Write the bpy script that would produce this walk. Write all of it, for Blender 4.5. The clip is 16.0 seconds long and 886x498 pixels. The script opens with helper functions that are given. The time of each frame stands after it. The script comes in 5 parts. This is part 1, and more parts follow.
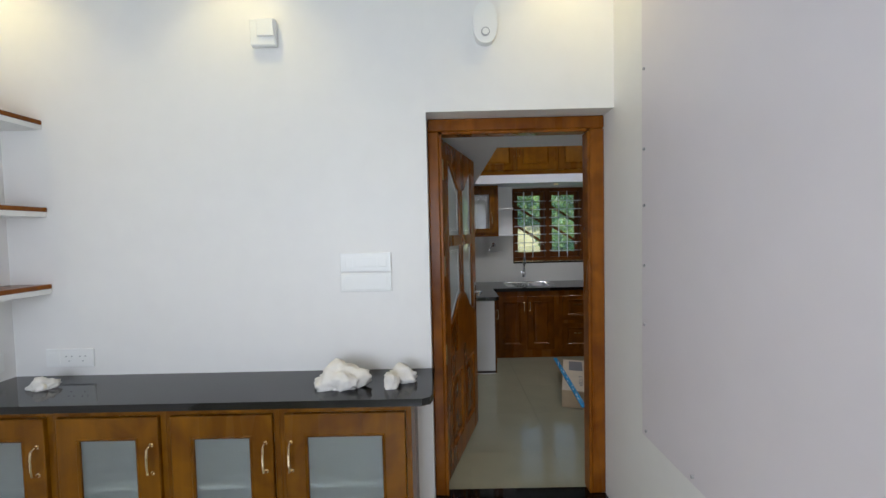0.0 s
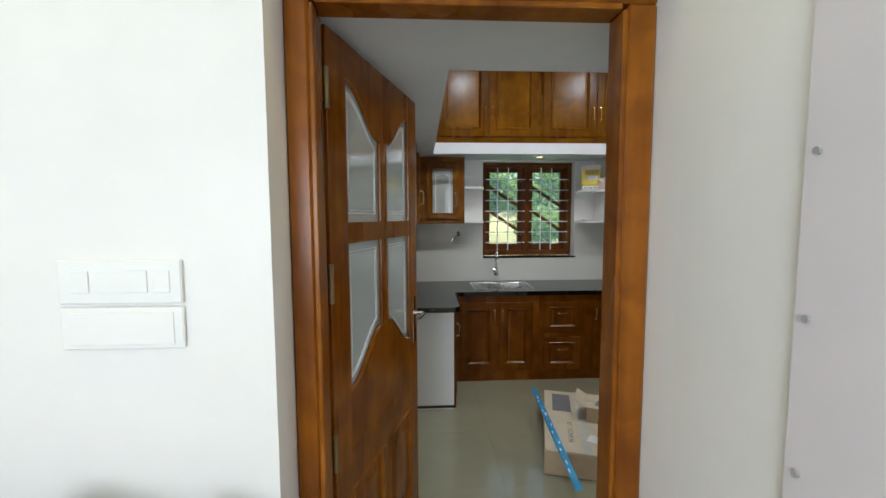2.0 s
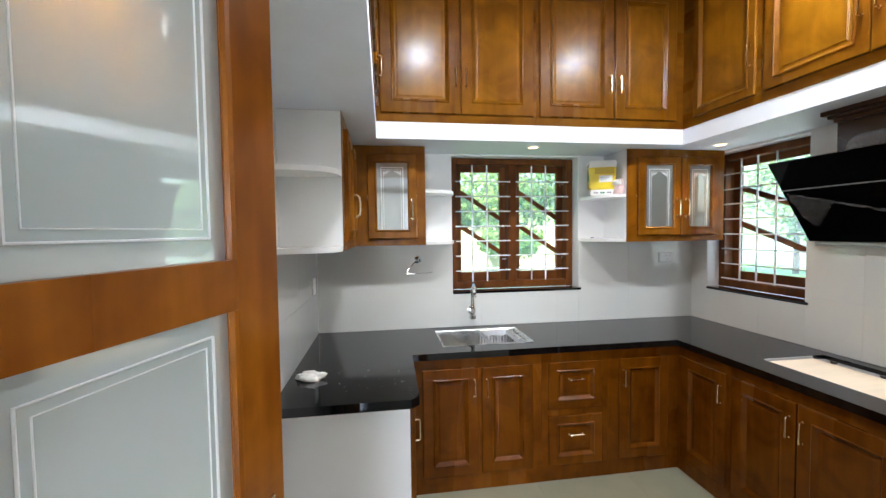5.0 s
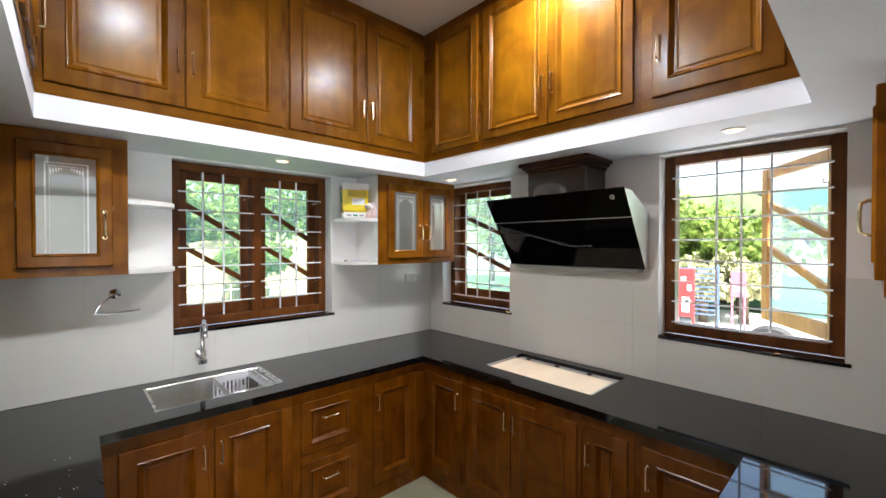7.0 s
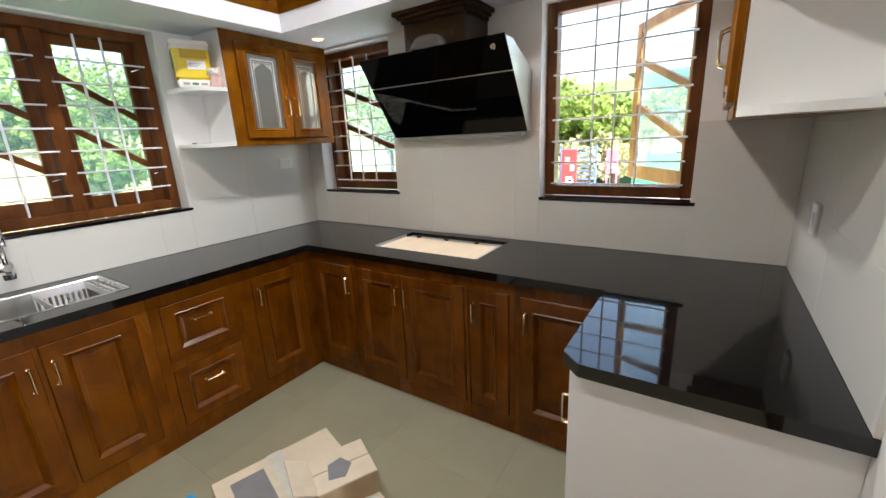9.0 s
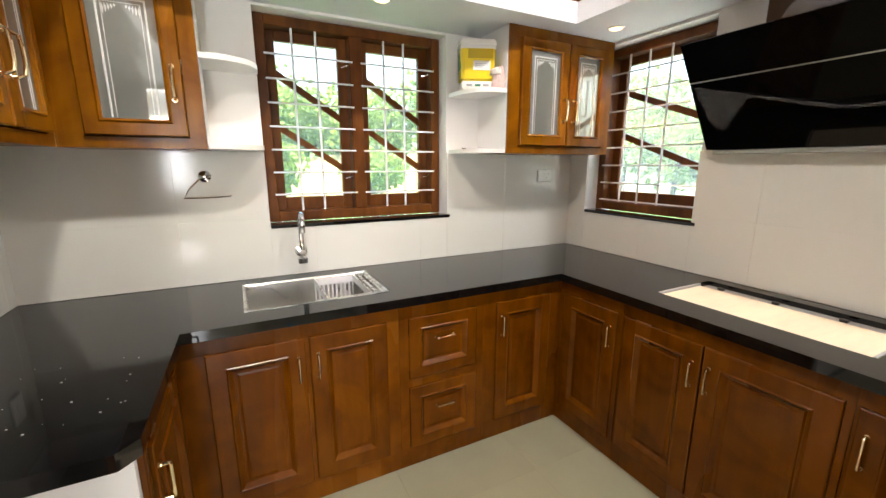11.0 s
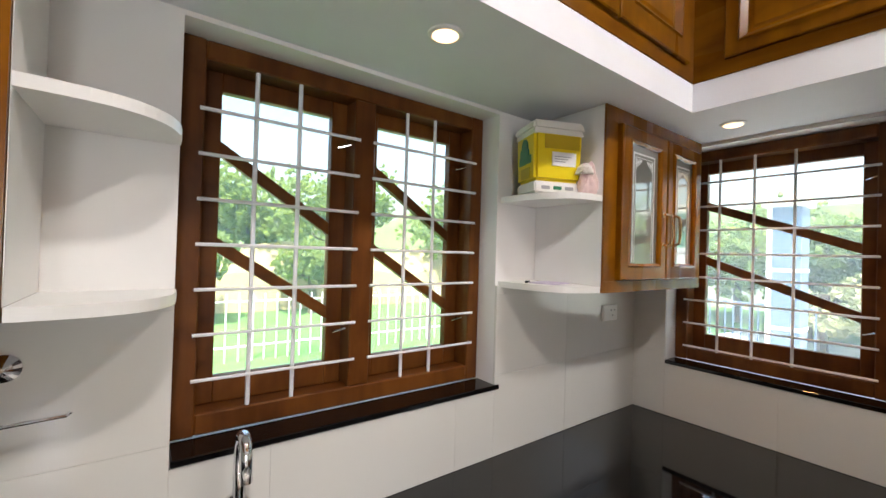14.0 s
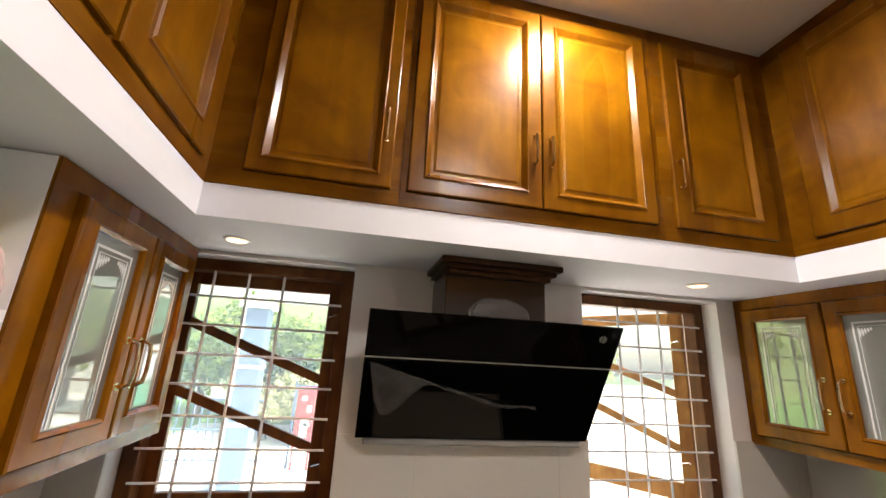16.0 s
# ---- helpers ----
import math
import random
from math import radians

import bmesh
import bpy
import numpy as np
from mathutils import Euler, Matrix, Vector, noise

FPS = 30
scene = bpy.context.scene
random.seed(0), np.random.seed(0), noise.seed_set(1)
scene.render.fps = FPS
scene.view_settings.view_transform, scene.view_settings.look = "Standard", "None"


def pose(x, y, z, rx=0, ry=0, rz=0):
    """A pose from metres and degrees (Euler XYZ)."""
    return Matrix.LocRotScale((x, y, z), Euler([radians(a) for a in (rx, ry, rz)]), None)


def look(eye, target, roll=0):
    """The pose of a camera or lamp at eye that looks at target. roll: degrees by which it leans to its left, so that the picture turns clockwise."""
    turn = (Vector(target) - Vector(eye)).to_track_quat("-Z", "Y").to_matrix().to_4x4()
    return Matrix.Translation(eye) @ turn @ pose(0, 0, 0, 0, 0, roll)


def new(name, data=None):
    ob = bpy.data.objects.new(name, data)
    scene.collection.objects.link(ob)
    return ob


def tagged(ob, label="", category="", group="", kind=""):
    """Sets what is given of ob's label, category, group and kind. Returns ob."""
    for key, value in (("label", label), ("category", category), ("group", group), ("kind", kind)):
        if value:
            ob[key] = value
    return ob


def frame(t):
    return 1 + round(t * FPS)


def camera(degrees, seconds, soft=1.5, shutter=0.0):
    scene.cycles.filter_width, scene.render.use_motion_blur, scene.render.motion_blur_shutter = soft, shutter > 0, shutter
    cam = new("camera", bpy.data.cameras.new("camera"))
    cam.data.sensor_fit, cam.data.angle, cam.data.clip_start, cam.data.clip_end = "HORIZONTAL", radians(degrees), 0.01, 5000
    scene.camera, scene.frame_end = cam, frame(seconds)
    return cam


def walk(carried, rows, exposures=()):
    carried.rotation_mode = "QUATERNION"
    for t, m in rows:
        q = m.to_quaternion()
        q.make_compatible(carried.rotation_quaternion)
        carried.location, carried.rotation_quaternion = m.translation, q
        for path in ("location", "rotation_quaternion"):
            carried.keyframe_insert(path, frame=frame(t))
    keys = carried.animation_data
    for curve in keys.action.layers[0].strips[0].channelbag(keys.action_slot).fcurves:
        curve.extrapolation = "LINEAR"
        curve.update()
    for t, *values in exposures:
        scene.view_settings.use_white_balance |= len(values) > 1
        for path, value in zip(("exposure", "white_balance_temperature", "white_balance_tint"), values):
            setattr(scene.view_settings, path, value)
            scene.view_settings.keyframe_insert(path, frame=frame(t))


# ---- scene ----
cam = camera(95.6, 16.0)
PATH = [
    (0, (0.069, -5.474, 1.557), (0.056, -3.476, 1.473), -1.3),
    (0.5, (0.154, -5.173, 1.561), (0.241, -3.178, 1.446), -0.7),
    (1, (0.179, -4.855, 1.545), (0.309, -2.863, 1.409), -0.5),
    (1.5, (0.212, -4.576, 1.543), (0.347, -2.586, 1.398), -0.5),
    (2, (0.335, -4.281, 1.553), (0.439, -2.291, 1.393), -0.2),
    (2.5, (0.372, -4.007, 1.538), (0.476, -2.018, 1.357), -0.9),
    (3.1, (0.384, -3.714, 1.538), (0.486, -1.728, 1.332), -1.0),
    (5.5, (0.502, -2.837, 1.591), (0.973, -0.893, 1.57), -0.4),
    (6, (0.515, -2.79, 1.617), (1.242, -0.928, 1.662), 0.0),
    (6.5, (0.515, -2.778, 1.634), (1.569, -1.08, 1.697), 0.4),
    (7, (0.546, -2.761, 1.632), (1.91, -1.299, 1.61), -0.0),
    (7.5, (0.592, -2.75, 1.575), (2.143, -1.505, 1.362), -1.3),
    (8, (0.621, -2.742, 1.536), (2.24, -1.671, 1.055), -2.7),
    (8.2, (0.634, -2.778, 1.470), (2.255, -1.722, 0.955), -2.8),
    (10.4, (0.927, -2.458, 1.459), (2.407, -1.194, 0.997), 0.7),
    (10.8, (0.884, -2.290, 1.455), (2.015, -0.702, 1.009), 0.7),
    (11, (0.852, -2.179, 1.425), (1.739, -0.434, 1.012), 0.0),
    (11.5, (0.766, -1.982, 1.49), (1.112, -0.059, 1.066), -0.3),
    (12, (0.765, -1.812, 1.533), (0.831, 0.158, 1.196), -0.5),
    (12.5, (0.699, -1.63, 1.545), (0.83, 0.346, 1.261), -0.0),
    (13, (0.685, -1.469, 1.556), (1.032, 0.495, 1.403), 0.5),
    (13.6, (0.83, -1.215, 1.596), (1.66, 0.604, 1.572), 1.4),
    (14, (0.932, -1.09, 1.607), (2.117, 0.52, 1.628), 1.7),
    (14.5, (1.023, -0.96, 1.646), (2.623, 0.237, 1.732), 2.1),
    (15, (1.169, -0.937, 1.662), (3.032, -0.238, 1.868), 2.4),
    (15.5, (1.268, -0.917, 1.726), (3.222, -0.749, 2.119), 3.0),
    (16, (1.294, -0.928, 1.78), (3.184, -1.312, 2.311), 3.2),
]
EXPOSURES = [(0.0, 0.55, 5900, 11), (1.0, 0.94, 6000, 8), (2.2, 1.24, 6050, 5), (3.2, 1.82, 5950, 2), (5.3, 2.37, 5850, 9), (6.0, 2.39, 5800, 8), (6.5, 2.28, 5850, 7), (7.0, 2.16, 6100, 11), (8.0, 2.18, 6100, 11), (10.4, 2.4, 6900, 11), (11.0, 2.57, 7000, 12), (12.0, 2.37, 6800, 10), (13.0, 2.25, 6900, 12), (14.0, 1.88, 6700, 15), (14.7, 1.86, 6750, 17), (16.0, 1.9, 7250, 18)]
walk(cam, [(t, look(eye, target, roll)) for t, eye, target, roll in PATH], EXPOSURES)

# ---- light ----
world = bpy.data.worlds.new("sky")
scene.world = world
world.use_nodes = True
_wn = world.node_tree
_sky = _wn.nodes.new("ShaderNodeTexSky")
_sky.sky_type, _sky.sun_disc, _sky.sun_elevation, _sky.sun_rotation = "NISHITA", False, radians(63), radians(-148)
_sky.dust_density, _sky.air_density, _sky.ozone_density = 4.0, 1.4, 0.5
_bg = _wn.nodes["Background"]
_bg.inputs["Strength"].default_value = 0.15
_wn.links.new(_sky.outputs[0], _bg.inputs["Color"])
_sl = bpy.data.lights.new("sun", "SUN")
_sl.energy, _sl.angle, _sl.color = 5.0, radians(2), (1.0, 0.95, 0.86)
_sun = new("sun", _sl)
_sun.matrix_world = look((-8, -13, 30), (0, 0, 0))


def lamp(name, kind, place, energy, color, size=0.1, aim=None, size_y=None):
    d = bpy.data.lights.new(name, kind)
    d.energy, d.color = energy, color
    if kind == "AREA":
        d.shape, d.size = ("RECTANGLE", size) if size_y else ("DISK", size)
        if size_y:
            d.size_y = size_y
    else:
        d.shadow_soft_size = size
    if kind == "SPOT":
        d.spot_size, d.spot_blend = radians(110), 0.8
    ob = new(name, d)
    ob.matrix_world = look(place, aim or (place[0], place[1] + 1e-3, place[2] - 1))
    return ob


# ---- plan, in metres ----
KE, KS = 2.975, -3.08          # kitchen: west wall x=0, north wall y=0, east wall, south wall
DN = -3.31                    # dining room's north wall
CEIL = 3.20
LOFT0, LOFT1 = 2.145, 2.248    # concrete loft slab
COUNTER = 0.86
DE, DW, DS = 0.976, -2.30, -7.6

KITCHEN_LAMPS = [(0.83, -1.6, 3.17), (2.27, -1.6, 3.17)]
for p in KITCHEN_LAMPS:
    lamp("ceiling_lamp_light", "AREA", (p[0], p[1], 3.150), 7.4, (0.99, 0.97, 0.93), 0.16)
SPOTS = [(1.505, -0.295), (2.755, -0.495), (2.715, -2.33)]
for p, watts in zip(SPOTS, (1.2, 3.2, 1.2)):
    lamp("loft_spot_light", "SPOT", (p[0], p[1], 2.130), watts, (1.0, 0.52, 0.20), 0.03)
DINING_SPOTS = [(-2.2, -3.6), (-0.98, -3.6), (0.72, -3.6), (-0.35, -5.2), (0.35, -6.2)]
for p in DINING_SPOTS:
    lamp("dining_spot_light", "SPOT", (p[0], p[1], 3.17), 9.4, (1.0, 0.78, 0.30), 0.04)
# added fill lamp, unseen behind the walker, standing in for the dining room's daylight
lamp("dining_window_light", "AREA", (-0.9, DS + 0.05, 1.6), 43, (0.88, 0.92, 1.0), 1.9, (0.5, -3.6, 1.6), 1.3)


# ---- materials ----
def mat(name, color, rough=0.5, metal=0.0, scale=6.0, vary=0.08, bump=0.02, stretch=(1, 1, 1), spec=0.5, coat=0.0, color2=None, trans=0.0, emit=0.0, detail=4.0, rvary=0.06, crough=0.10):
    m = bpy.data.materials.new(name)
    m.use_nodes = True
    nt = m.node_tree
    b = nt.nodes["Principled BSDF"]
    b.inputs["Roughness"].default_value = rough
    b.inputs["Metallic"].default_value = metal
    b.inputs["Specular IOR Level"].default_value = spec
    b.inputs["Coat Weight"].default_value = coat
    b.inputs["Coat Roughness"].default_value = crough
    b.inputs["Transmission Weight"].default_value = trans
    tc = nt.nodes.new("ShaderNodeTexCoord")
    mp = nt.nodes.new("ShaderNodeMapping")
    mp.inputs["Scale"].default_value = stretch
    nt.links.new(tc.outputs["Object"], mp.inputs["Vector"])
    oi = nt.nodes.new("ShaderNodeObjectInfo")
    off = nt.nodes.new("ShaderNodeVectorMath")
    off.operation = "MULTIPLY_ADD"
    off.inputs[1].default_value = (7, 5, 9)
    nt.links.new(oi.outputs["Random"], off.inputs[0])
    nt.links.new(mp.outputs[0], off.inputs[2])
    n1 = nt.nodes.new("ShaderNodeTexNoise")
    n1.inputs["Scale"].default_value = scale
    n1.inputs["Detail"].default_value = detail
    nt.links.new(off.outputs[0], n1.inputs["Vector"])
    n2 = nt.nodes.new("ShaderNodeTexNoise")
    n2.inputs["Scale"].default_value = scale * 0.17
    n2.inputs["Detail"].default_value = 2
    nt.links.new(off.outputs[0], n2.inputs["Vector"])
    add = nt.nodes.new("ShaderNodeMath")
    add.operation = "MULTIPLY_ADD"
    add.inputs[1].default_value = 0.5
    nt.links.new(n1.outputs["Fac"], add.inputs[0])
    half = nt.nodes.new("ShaderNodeMath")
    half.operation = "MULTIPLY"
    half.inputs[1].default_value = 0.5
    nt.links.new(n2.outputs["Fac"], half.inputs[0])
    nt.links.new(half.outputs[0], add.inputs[2])
    ramp = nt.nodes.new("ShaderNodeValToRGB")
    c2 = color2 or tuple(min(1, c * (1 + vary)) for c in color)
    c1 = color if color2 else tuple(c * (1 - vary) for c in color)
    ramp.color_ramp.elements[0].position, ramp.color_ramp.elements[0].color = 0.36, (*c1, 1)
    ramp.color_ramp.elements[1].position, ramp.color_ramp.elements[1].color = 0.64, (*c2, 1)
    nt.links.new(add.outputs[0], ramp.inputs[0])
    nt.links.new(ramp.outputs[0], b.inputs["Base Color"])
    mr = nt.nodes.new("ShaderNodeMapRange")
    mr.inputs["To Min"].default_value, mr.inputs["To Max"].default_value = max(0.01, rough - rvary), rough + rvary
    nt.links.new(n2.outputs["Fac"], mr.inputs["Value"])
    nt.links.new(mr.outputs[0], b.inputs["Roughness"])
    if bump:
        bp = nt.nodes.new("ShaderNodeBump")
        bp.inputs["Strength"].default_value = bump * 10
        bp.inputs["Distance"].default_value = 0.002
        nt.links.new(n1.outputs["Fac"], bp.inputs["Height"])
        nt.links.new(bp.outputs[0], b.inputs["Normal"])
    if emit:
        b.inputs["Emission Color"].default_value = (*color, 1)
        b.inputs["Emission Strength"].default_value = emit
    return m


def wood(name, dark, light, rough=0.28, along="z"):
    st = {"z": (11, 11, 1.1), "x": (1.1, 11, 11)}[along]
    m = mat(name, dark, rough, scale=2.2, stretch=st, color2=light, bump=0.012, coat=0.17, spec=0.16, detail=6, crough=0.21)
    nt = m.node_tree
    b = nt.nodes["Principled BSDF"]
    tc = nt.nodes.new("ShaderNodeTexCoord")
    oi = nt.nodes.new("ShaderNodeObjectInfo")
    off = nt.nodes.new("ShaderNodeVectorMath")
    off.operation = "MULTIPLY_ADD"
    off.inputs[1].default_value = (3, 8, 5)
    nt.links.new(oi.outputs["Random"], off.inputs[0])
    nt.links.new(tc.outputs["Object"], off.inputs[2])
    n = nt.nodes.new("ShaderNodeTexNoise")
    n.inputs["Scale"].default_value, n.inputs["Detail"].default_value = 5.5, 3
    n.inputs["Distortion"].default_value = 0.8
    nt.links.new(off.outputs[0], n.inputs["Vector"])
    rp = nt.nodes.new("ShaderNodeValToRGB")
    rp.color_ramp.elements[0].position, rp.color_ramp.elements[0].color = 0.35, (0.74, 0.67, 0.60, 1)
    rp.color_ramp.elements[1].position, rp.color_ramp.elements[1].color = 0.65, (1.14, 1.17, 1.08, 1)
    nt.links.new(n.outputs["Fac"], rp.inputs[0])
    mx = nt.nodes.new("ShaderNodeMixRGB")
    mx.blend_type, mx.inputs[0].default_value = "MULTIPLY", 1.0
    nt.links.new(b.inputs["Base Color"].links[0].from_socket, mx.inputs[1])
    nt.links.new(rp.outputs[0], mx.inputs[2])
    nt.links.new(mx.outputs[0], b.inputs["Base Color"])
    return m


WOOD = wood("varnished_teak", (0.1260, 0.0454, 0.0017), (0.1974, 0.0756, 0.0025))
WOODX = wood("varnished_teak_across", (0.1176, 0.0420, 0.0017), (0.1890, 0.0714, 0.0025), along="x")
PANELW = wood("varnished_teak_panel", (0.1638, 0.0630, 0.0021), (0.2310, 0.0924, 0.0032), 0.30)
CABW = wood("varnished_wall_cabinet_teak", (0.175, 0.060, 0.0020), (0.270, 0.098, 0.0030))
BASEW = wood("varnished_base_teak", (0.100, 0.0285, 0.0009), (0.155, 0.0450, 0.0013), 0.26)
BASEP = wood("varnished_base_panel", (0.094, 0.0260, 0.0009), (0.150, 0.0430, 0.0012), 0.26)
DOORW = wood("varnished_door_wood", (0.165, 0.046, 0.003), (0.285, 0.093, 0.006), 0.28)
WINW = wood("window_wood", (0.085, 0.026, 0.0055), (0.160, 0.054, 0.011), 0.38)
CROWNW = wood("dark_moulding_wood", (0.030, 0.012, 0.004), (0.070, 0.027, 0.008), 0.30)
PAINT = mat("white_wall_paint", (0.80, 0.79, 0.775), 0.55, scale=9, vary=0.015, bump=0.02)
LOFTP = mat("white_loft_paint", (0.785, 0.81, 0.87), 0.6, scale=9, vary=0.02, bump=0.02)
DPAINT = mat("dining_wall_paint", (0.80, 0.785, 0.76), 0.45, scale=9, vary=0.015, bump=0.02)
BOARDM = mat("lavender_grey_laminate", (0.70, 0.655, 0.68), 0.35, scale=5, vary=0.02, bump=0.01)
TILE = mat("cream_glazed_tile", (0.69, 0.685, 0.645), 0.12, scale=4, vary=0.02, bump=0.0, rvary=0.02)
FLOORT = mat("beige_vitrified_tile", (0.29, 0.277, 0.193), 0.13, scale=5, vary=0.05, bump=0.0, spec=0.9, rvary=0.03)
GROUT = mat("grout", (0.68, 0.67, 0.63), 0.6, scale=40, vary=0.05)
GROUTF = mat("floor_grout", (0.26, 0.25, 0.18), 0.6, scale=40, vary=0.1)
CEILM = mat("ceiling_paint", (0.78, 0.78, 0.76), 0.7, scale=9, vary=0.02, bump=0.02)


def granite():
    m = mat("black_granite", (0.002, 0.002, 0.0022), 0.045, scale=160, color2=(0.0055, 0.0055, 0.006), bump=0.0, detail=8, rvary=0.015, spec=0.6)
    nt = m.node_tree
    v = nt.nodes.new("ShaderNodeTexVoronoi")
    v.inputs["Scale"].default_value = 190
    tc = nt.nodes.new("ShaderNodeTexCoord")
    nt.links.new(tc.outputs["Object"], v.inputs["Vector"])
    r = nt.nodes.new("ShaderNodeValToRGB")
    r.color_ramp.elements[0].position, r.color_ramp.elements[0].color = 0.015, (0.025, 0.025, 0.027, 1)
    r.color_ramp.elements[1].position, r.color_ramp.elements[1].color = 0.10, (0, 0, 0, 1)
    nt.links.new(v.outputs["Distance"], r.inputs[0])
    mx = nt.nodes.new("ShaderNodeMixRGB")
    mx.blend_type, mx.inputs[0].default_value = "ADD", 1.0
    b = nt.nodes["Principled BSDF"]
    old = b.inputs["Base Color"].links[0].from_socket
    nt.links.new(old, mx.inputs[1])
    nt.links.new(r.outputs[0], mx.inputs[2])
    nt.links.new(mx.outputs[0], b.inputs["Base Color"])
    return m


GRANITE = granite()
CHROME = mat("chrome", (0.80, 0.80, 0.81), 0.10, 1.0, scale=20, vary=0.02, bump=0)
BRASS = mat("satin_gold_handle", (0.82, 0.66, 0.42), 0.16, 1.0, scale=20, vary=0.03, bump=0)
HINGEM = mat("dull_brass_hinge", (0.30, 0.22, 0.11), 0.38, 0.8, scale=20, vary=0.15, bump=0)
STEEL = mat("brushed_steel", (0.62, 0.62, 0.60), 0.28, 1.0, scale=8, vary=0.05, bump=0.01, stretch=(1, 25, 1))
BARW = mat("white_enamelled_bar", (0.76, 0.77, 0.80), 0.35, scale=20, vary=0.03)
BLACKG = mat("black_hood_glass", (0.002, 0.002, 0.002), 0.05, scale=4, vary=0.1, bump=0, rvary=0.02, spec=0.10)
BLACKM = mat("black_painted_metal", (0.025, 0.024, 0.024), 0.35, scale=15, vary=0.1)
TRIMM = mat("dull_pale_metal", (0.42, 0.44, 0.42), 0.35, 0.6, scale=6, vary=0.06, bump=0)
DUCTM = mat("dark_brown_duct", (0.022, 0.016, 0.013), 0.2, scale=6, vary=0.2)
PLAST = mat("white_switch_plastic", (0.82, 0.82, 0.80), 0.3, scale=20, vary=0.01, bump=0)
GREYP = mat("grey_plastic", (0.35, 0.35, 0.36), 0.4, scale=20, vary=0.05)
YELLOW = mat("yellow_tub_plastic", (0.78, 0.60, 0.012), 0.3, scale=15, vary=0.05)
OLIVE = mat("dark_yellow_print", (0.50, 0.36, 0.012), 0.35, scale=15, vary=0.08)
TUBW = mat("white_tub_plastic", (0.80, 0.79, 0.75), 0.35, scale=15, vary=0.03)
GREENP = mat("green_print", (0.03, 0.20, 0.10), 0.35, scale=25, vary=0.3)
CLOTH = mat("white_crumpled_cloth", (0.74, 0.71, 0.66), 0.85, scale=30, vary=0.06, bump=0.08)
PINKC = mat("pinkish_cloth", (0.62, 0.46, 0.44), 0.85, scale=30, vary=0.15, bump=0.05)
LILAC = mat("lilac_paper", (0.62, 0.55, 0.70), 0.6, scale=12, vary=0.06)
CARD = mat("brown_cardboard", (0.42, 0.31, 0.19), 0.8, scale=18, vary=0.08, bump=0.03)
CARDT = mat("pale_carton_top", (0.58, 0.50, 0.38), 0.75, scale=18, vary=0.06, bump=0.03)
CARDG = mat("grey_printed_patch", (0.17, 0.17, 0.18), 0.6, scale=18, vary=0.1)
PAPER = mat("white_paper", (0.75, 0.75, 0.73), 0.6, scale=12, vary=0.03)
BLUEM = mat("blue_film", (0.04, 0.30, 0.68), 0.18, 0.2, scale=30, color2=(0.10, 0.48, 0.85))
PLY = mat("pale_ply_board", (0.78, 0.66, 0.50), 0.55, scale=10, vary=0.06, stretch=(1, 5, 1))
JARM = mat("brown_jar", (0.22, 0.14, 0.09), 0.25, scale=14, vary=0.25)
LIDM = mat("pale_lid", (0.50, 0.50, 0.44), 0.35, scale=14, vary=0.1)
LEAF = mat("leaf_green", (0.085, 0.14, 0.030), 0.55, scale=3, color2=(0.18, 0.23, 0.05), bump=0)
_nt = LEAF.node_tree
_tr = _nt.nodes.new("ShaderNodeBsdfTranslucent")
_tr.inputs["Color"].default_value = (0.46, 0.58, 0.16, 1)
_mx = _nt.nodes.new("ShaderNodeMixShader")
_mx.inputs[0].default_value = 0.45
_nt.links.new(_nt.nodes["Principled BSDF"].outputs[0], _mx.inputs[1])
_nt.links.new(_tr.outputs[0], _mx.inputs[2])
_nt.links.new(_mx.outputs[0], _nt.nodes["Material Output"].inputs["Surface"])
GRASS = mat("grass_ground", (0.055, 0.15, 0.030), 0.9, scale=3, color2=(0.11, 0.23, 0.050), bump=0.1)
SHRUB = mat("pale_shrub_leaf", (0.30, 0.32, 0.12), 0.55, scale=3, color2=(0.55, 0.52, 0.34), bump=0)
BANKM = mat("dry_earth_bank", (0.20, 0.165, 0.075), 0.9, scale=1.5, color2=(0.36, 0.30, 0.16), bump=0.1, detail=8)
PINKP = mat("faded_pink_paint", (0.55, 0.14, 0.20), 0.5, scale=8, vary=0.1)
PAVE = mat("pale_paving", (0.62, 0.60, 0.56), 0.7, scale=3, vary=0.08)
BARK = mat("bark", (0.10, 0.07, 0.045), 0.9, scale=12, vary=0.3, bump=0.2)
OUTW = mat("outside_wall", (0.55, 0.55, 0.50), 0.8, scale=2, vary=0.1, bump=0.05)
GREENW = mat("green_painted_wall", (0.10, 0.40, 0.26), 0.6, scale=2, vary=0.1)
REDP = mat("red_paint", (0.42, 0.03, 0.03), 0.4, scale=8, vary=0.1)
BLUEG = mat("grey_blue_paint", (0.10, 0.15, 0.25), 0.5, scale=8, vary=0.1)
RUBBER = mat("tyre_rubber", (0.02, 0.02, 0.02), 0.7, scale=20, vary=0.2)
ORANGEW = wood("outside_shutter_wood", (0.28, 0.12, 0.035), (0.42, 0.20, 0.06), 0.4)


def glass(name, rough, tint=(0.92, 0.96, 0.95)):
    m = bpy.data.materials.new(name)
    m.use_nodes = True
    b = m.node_tree.nodes["Principled BSDF"]
    b.inputs["Base Color"].default_value = (*tint, 1)
    b.inputs["Roughness"].default_value = rough
    b.inputs["Transmission Weight"].default_value = 1.0
    b.inputs["IOR"].default_value = 1.45
    return m


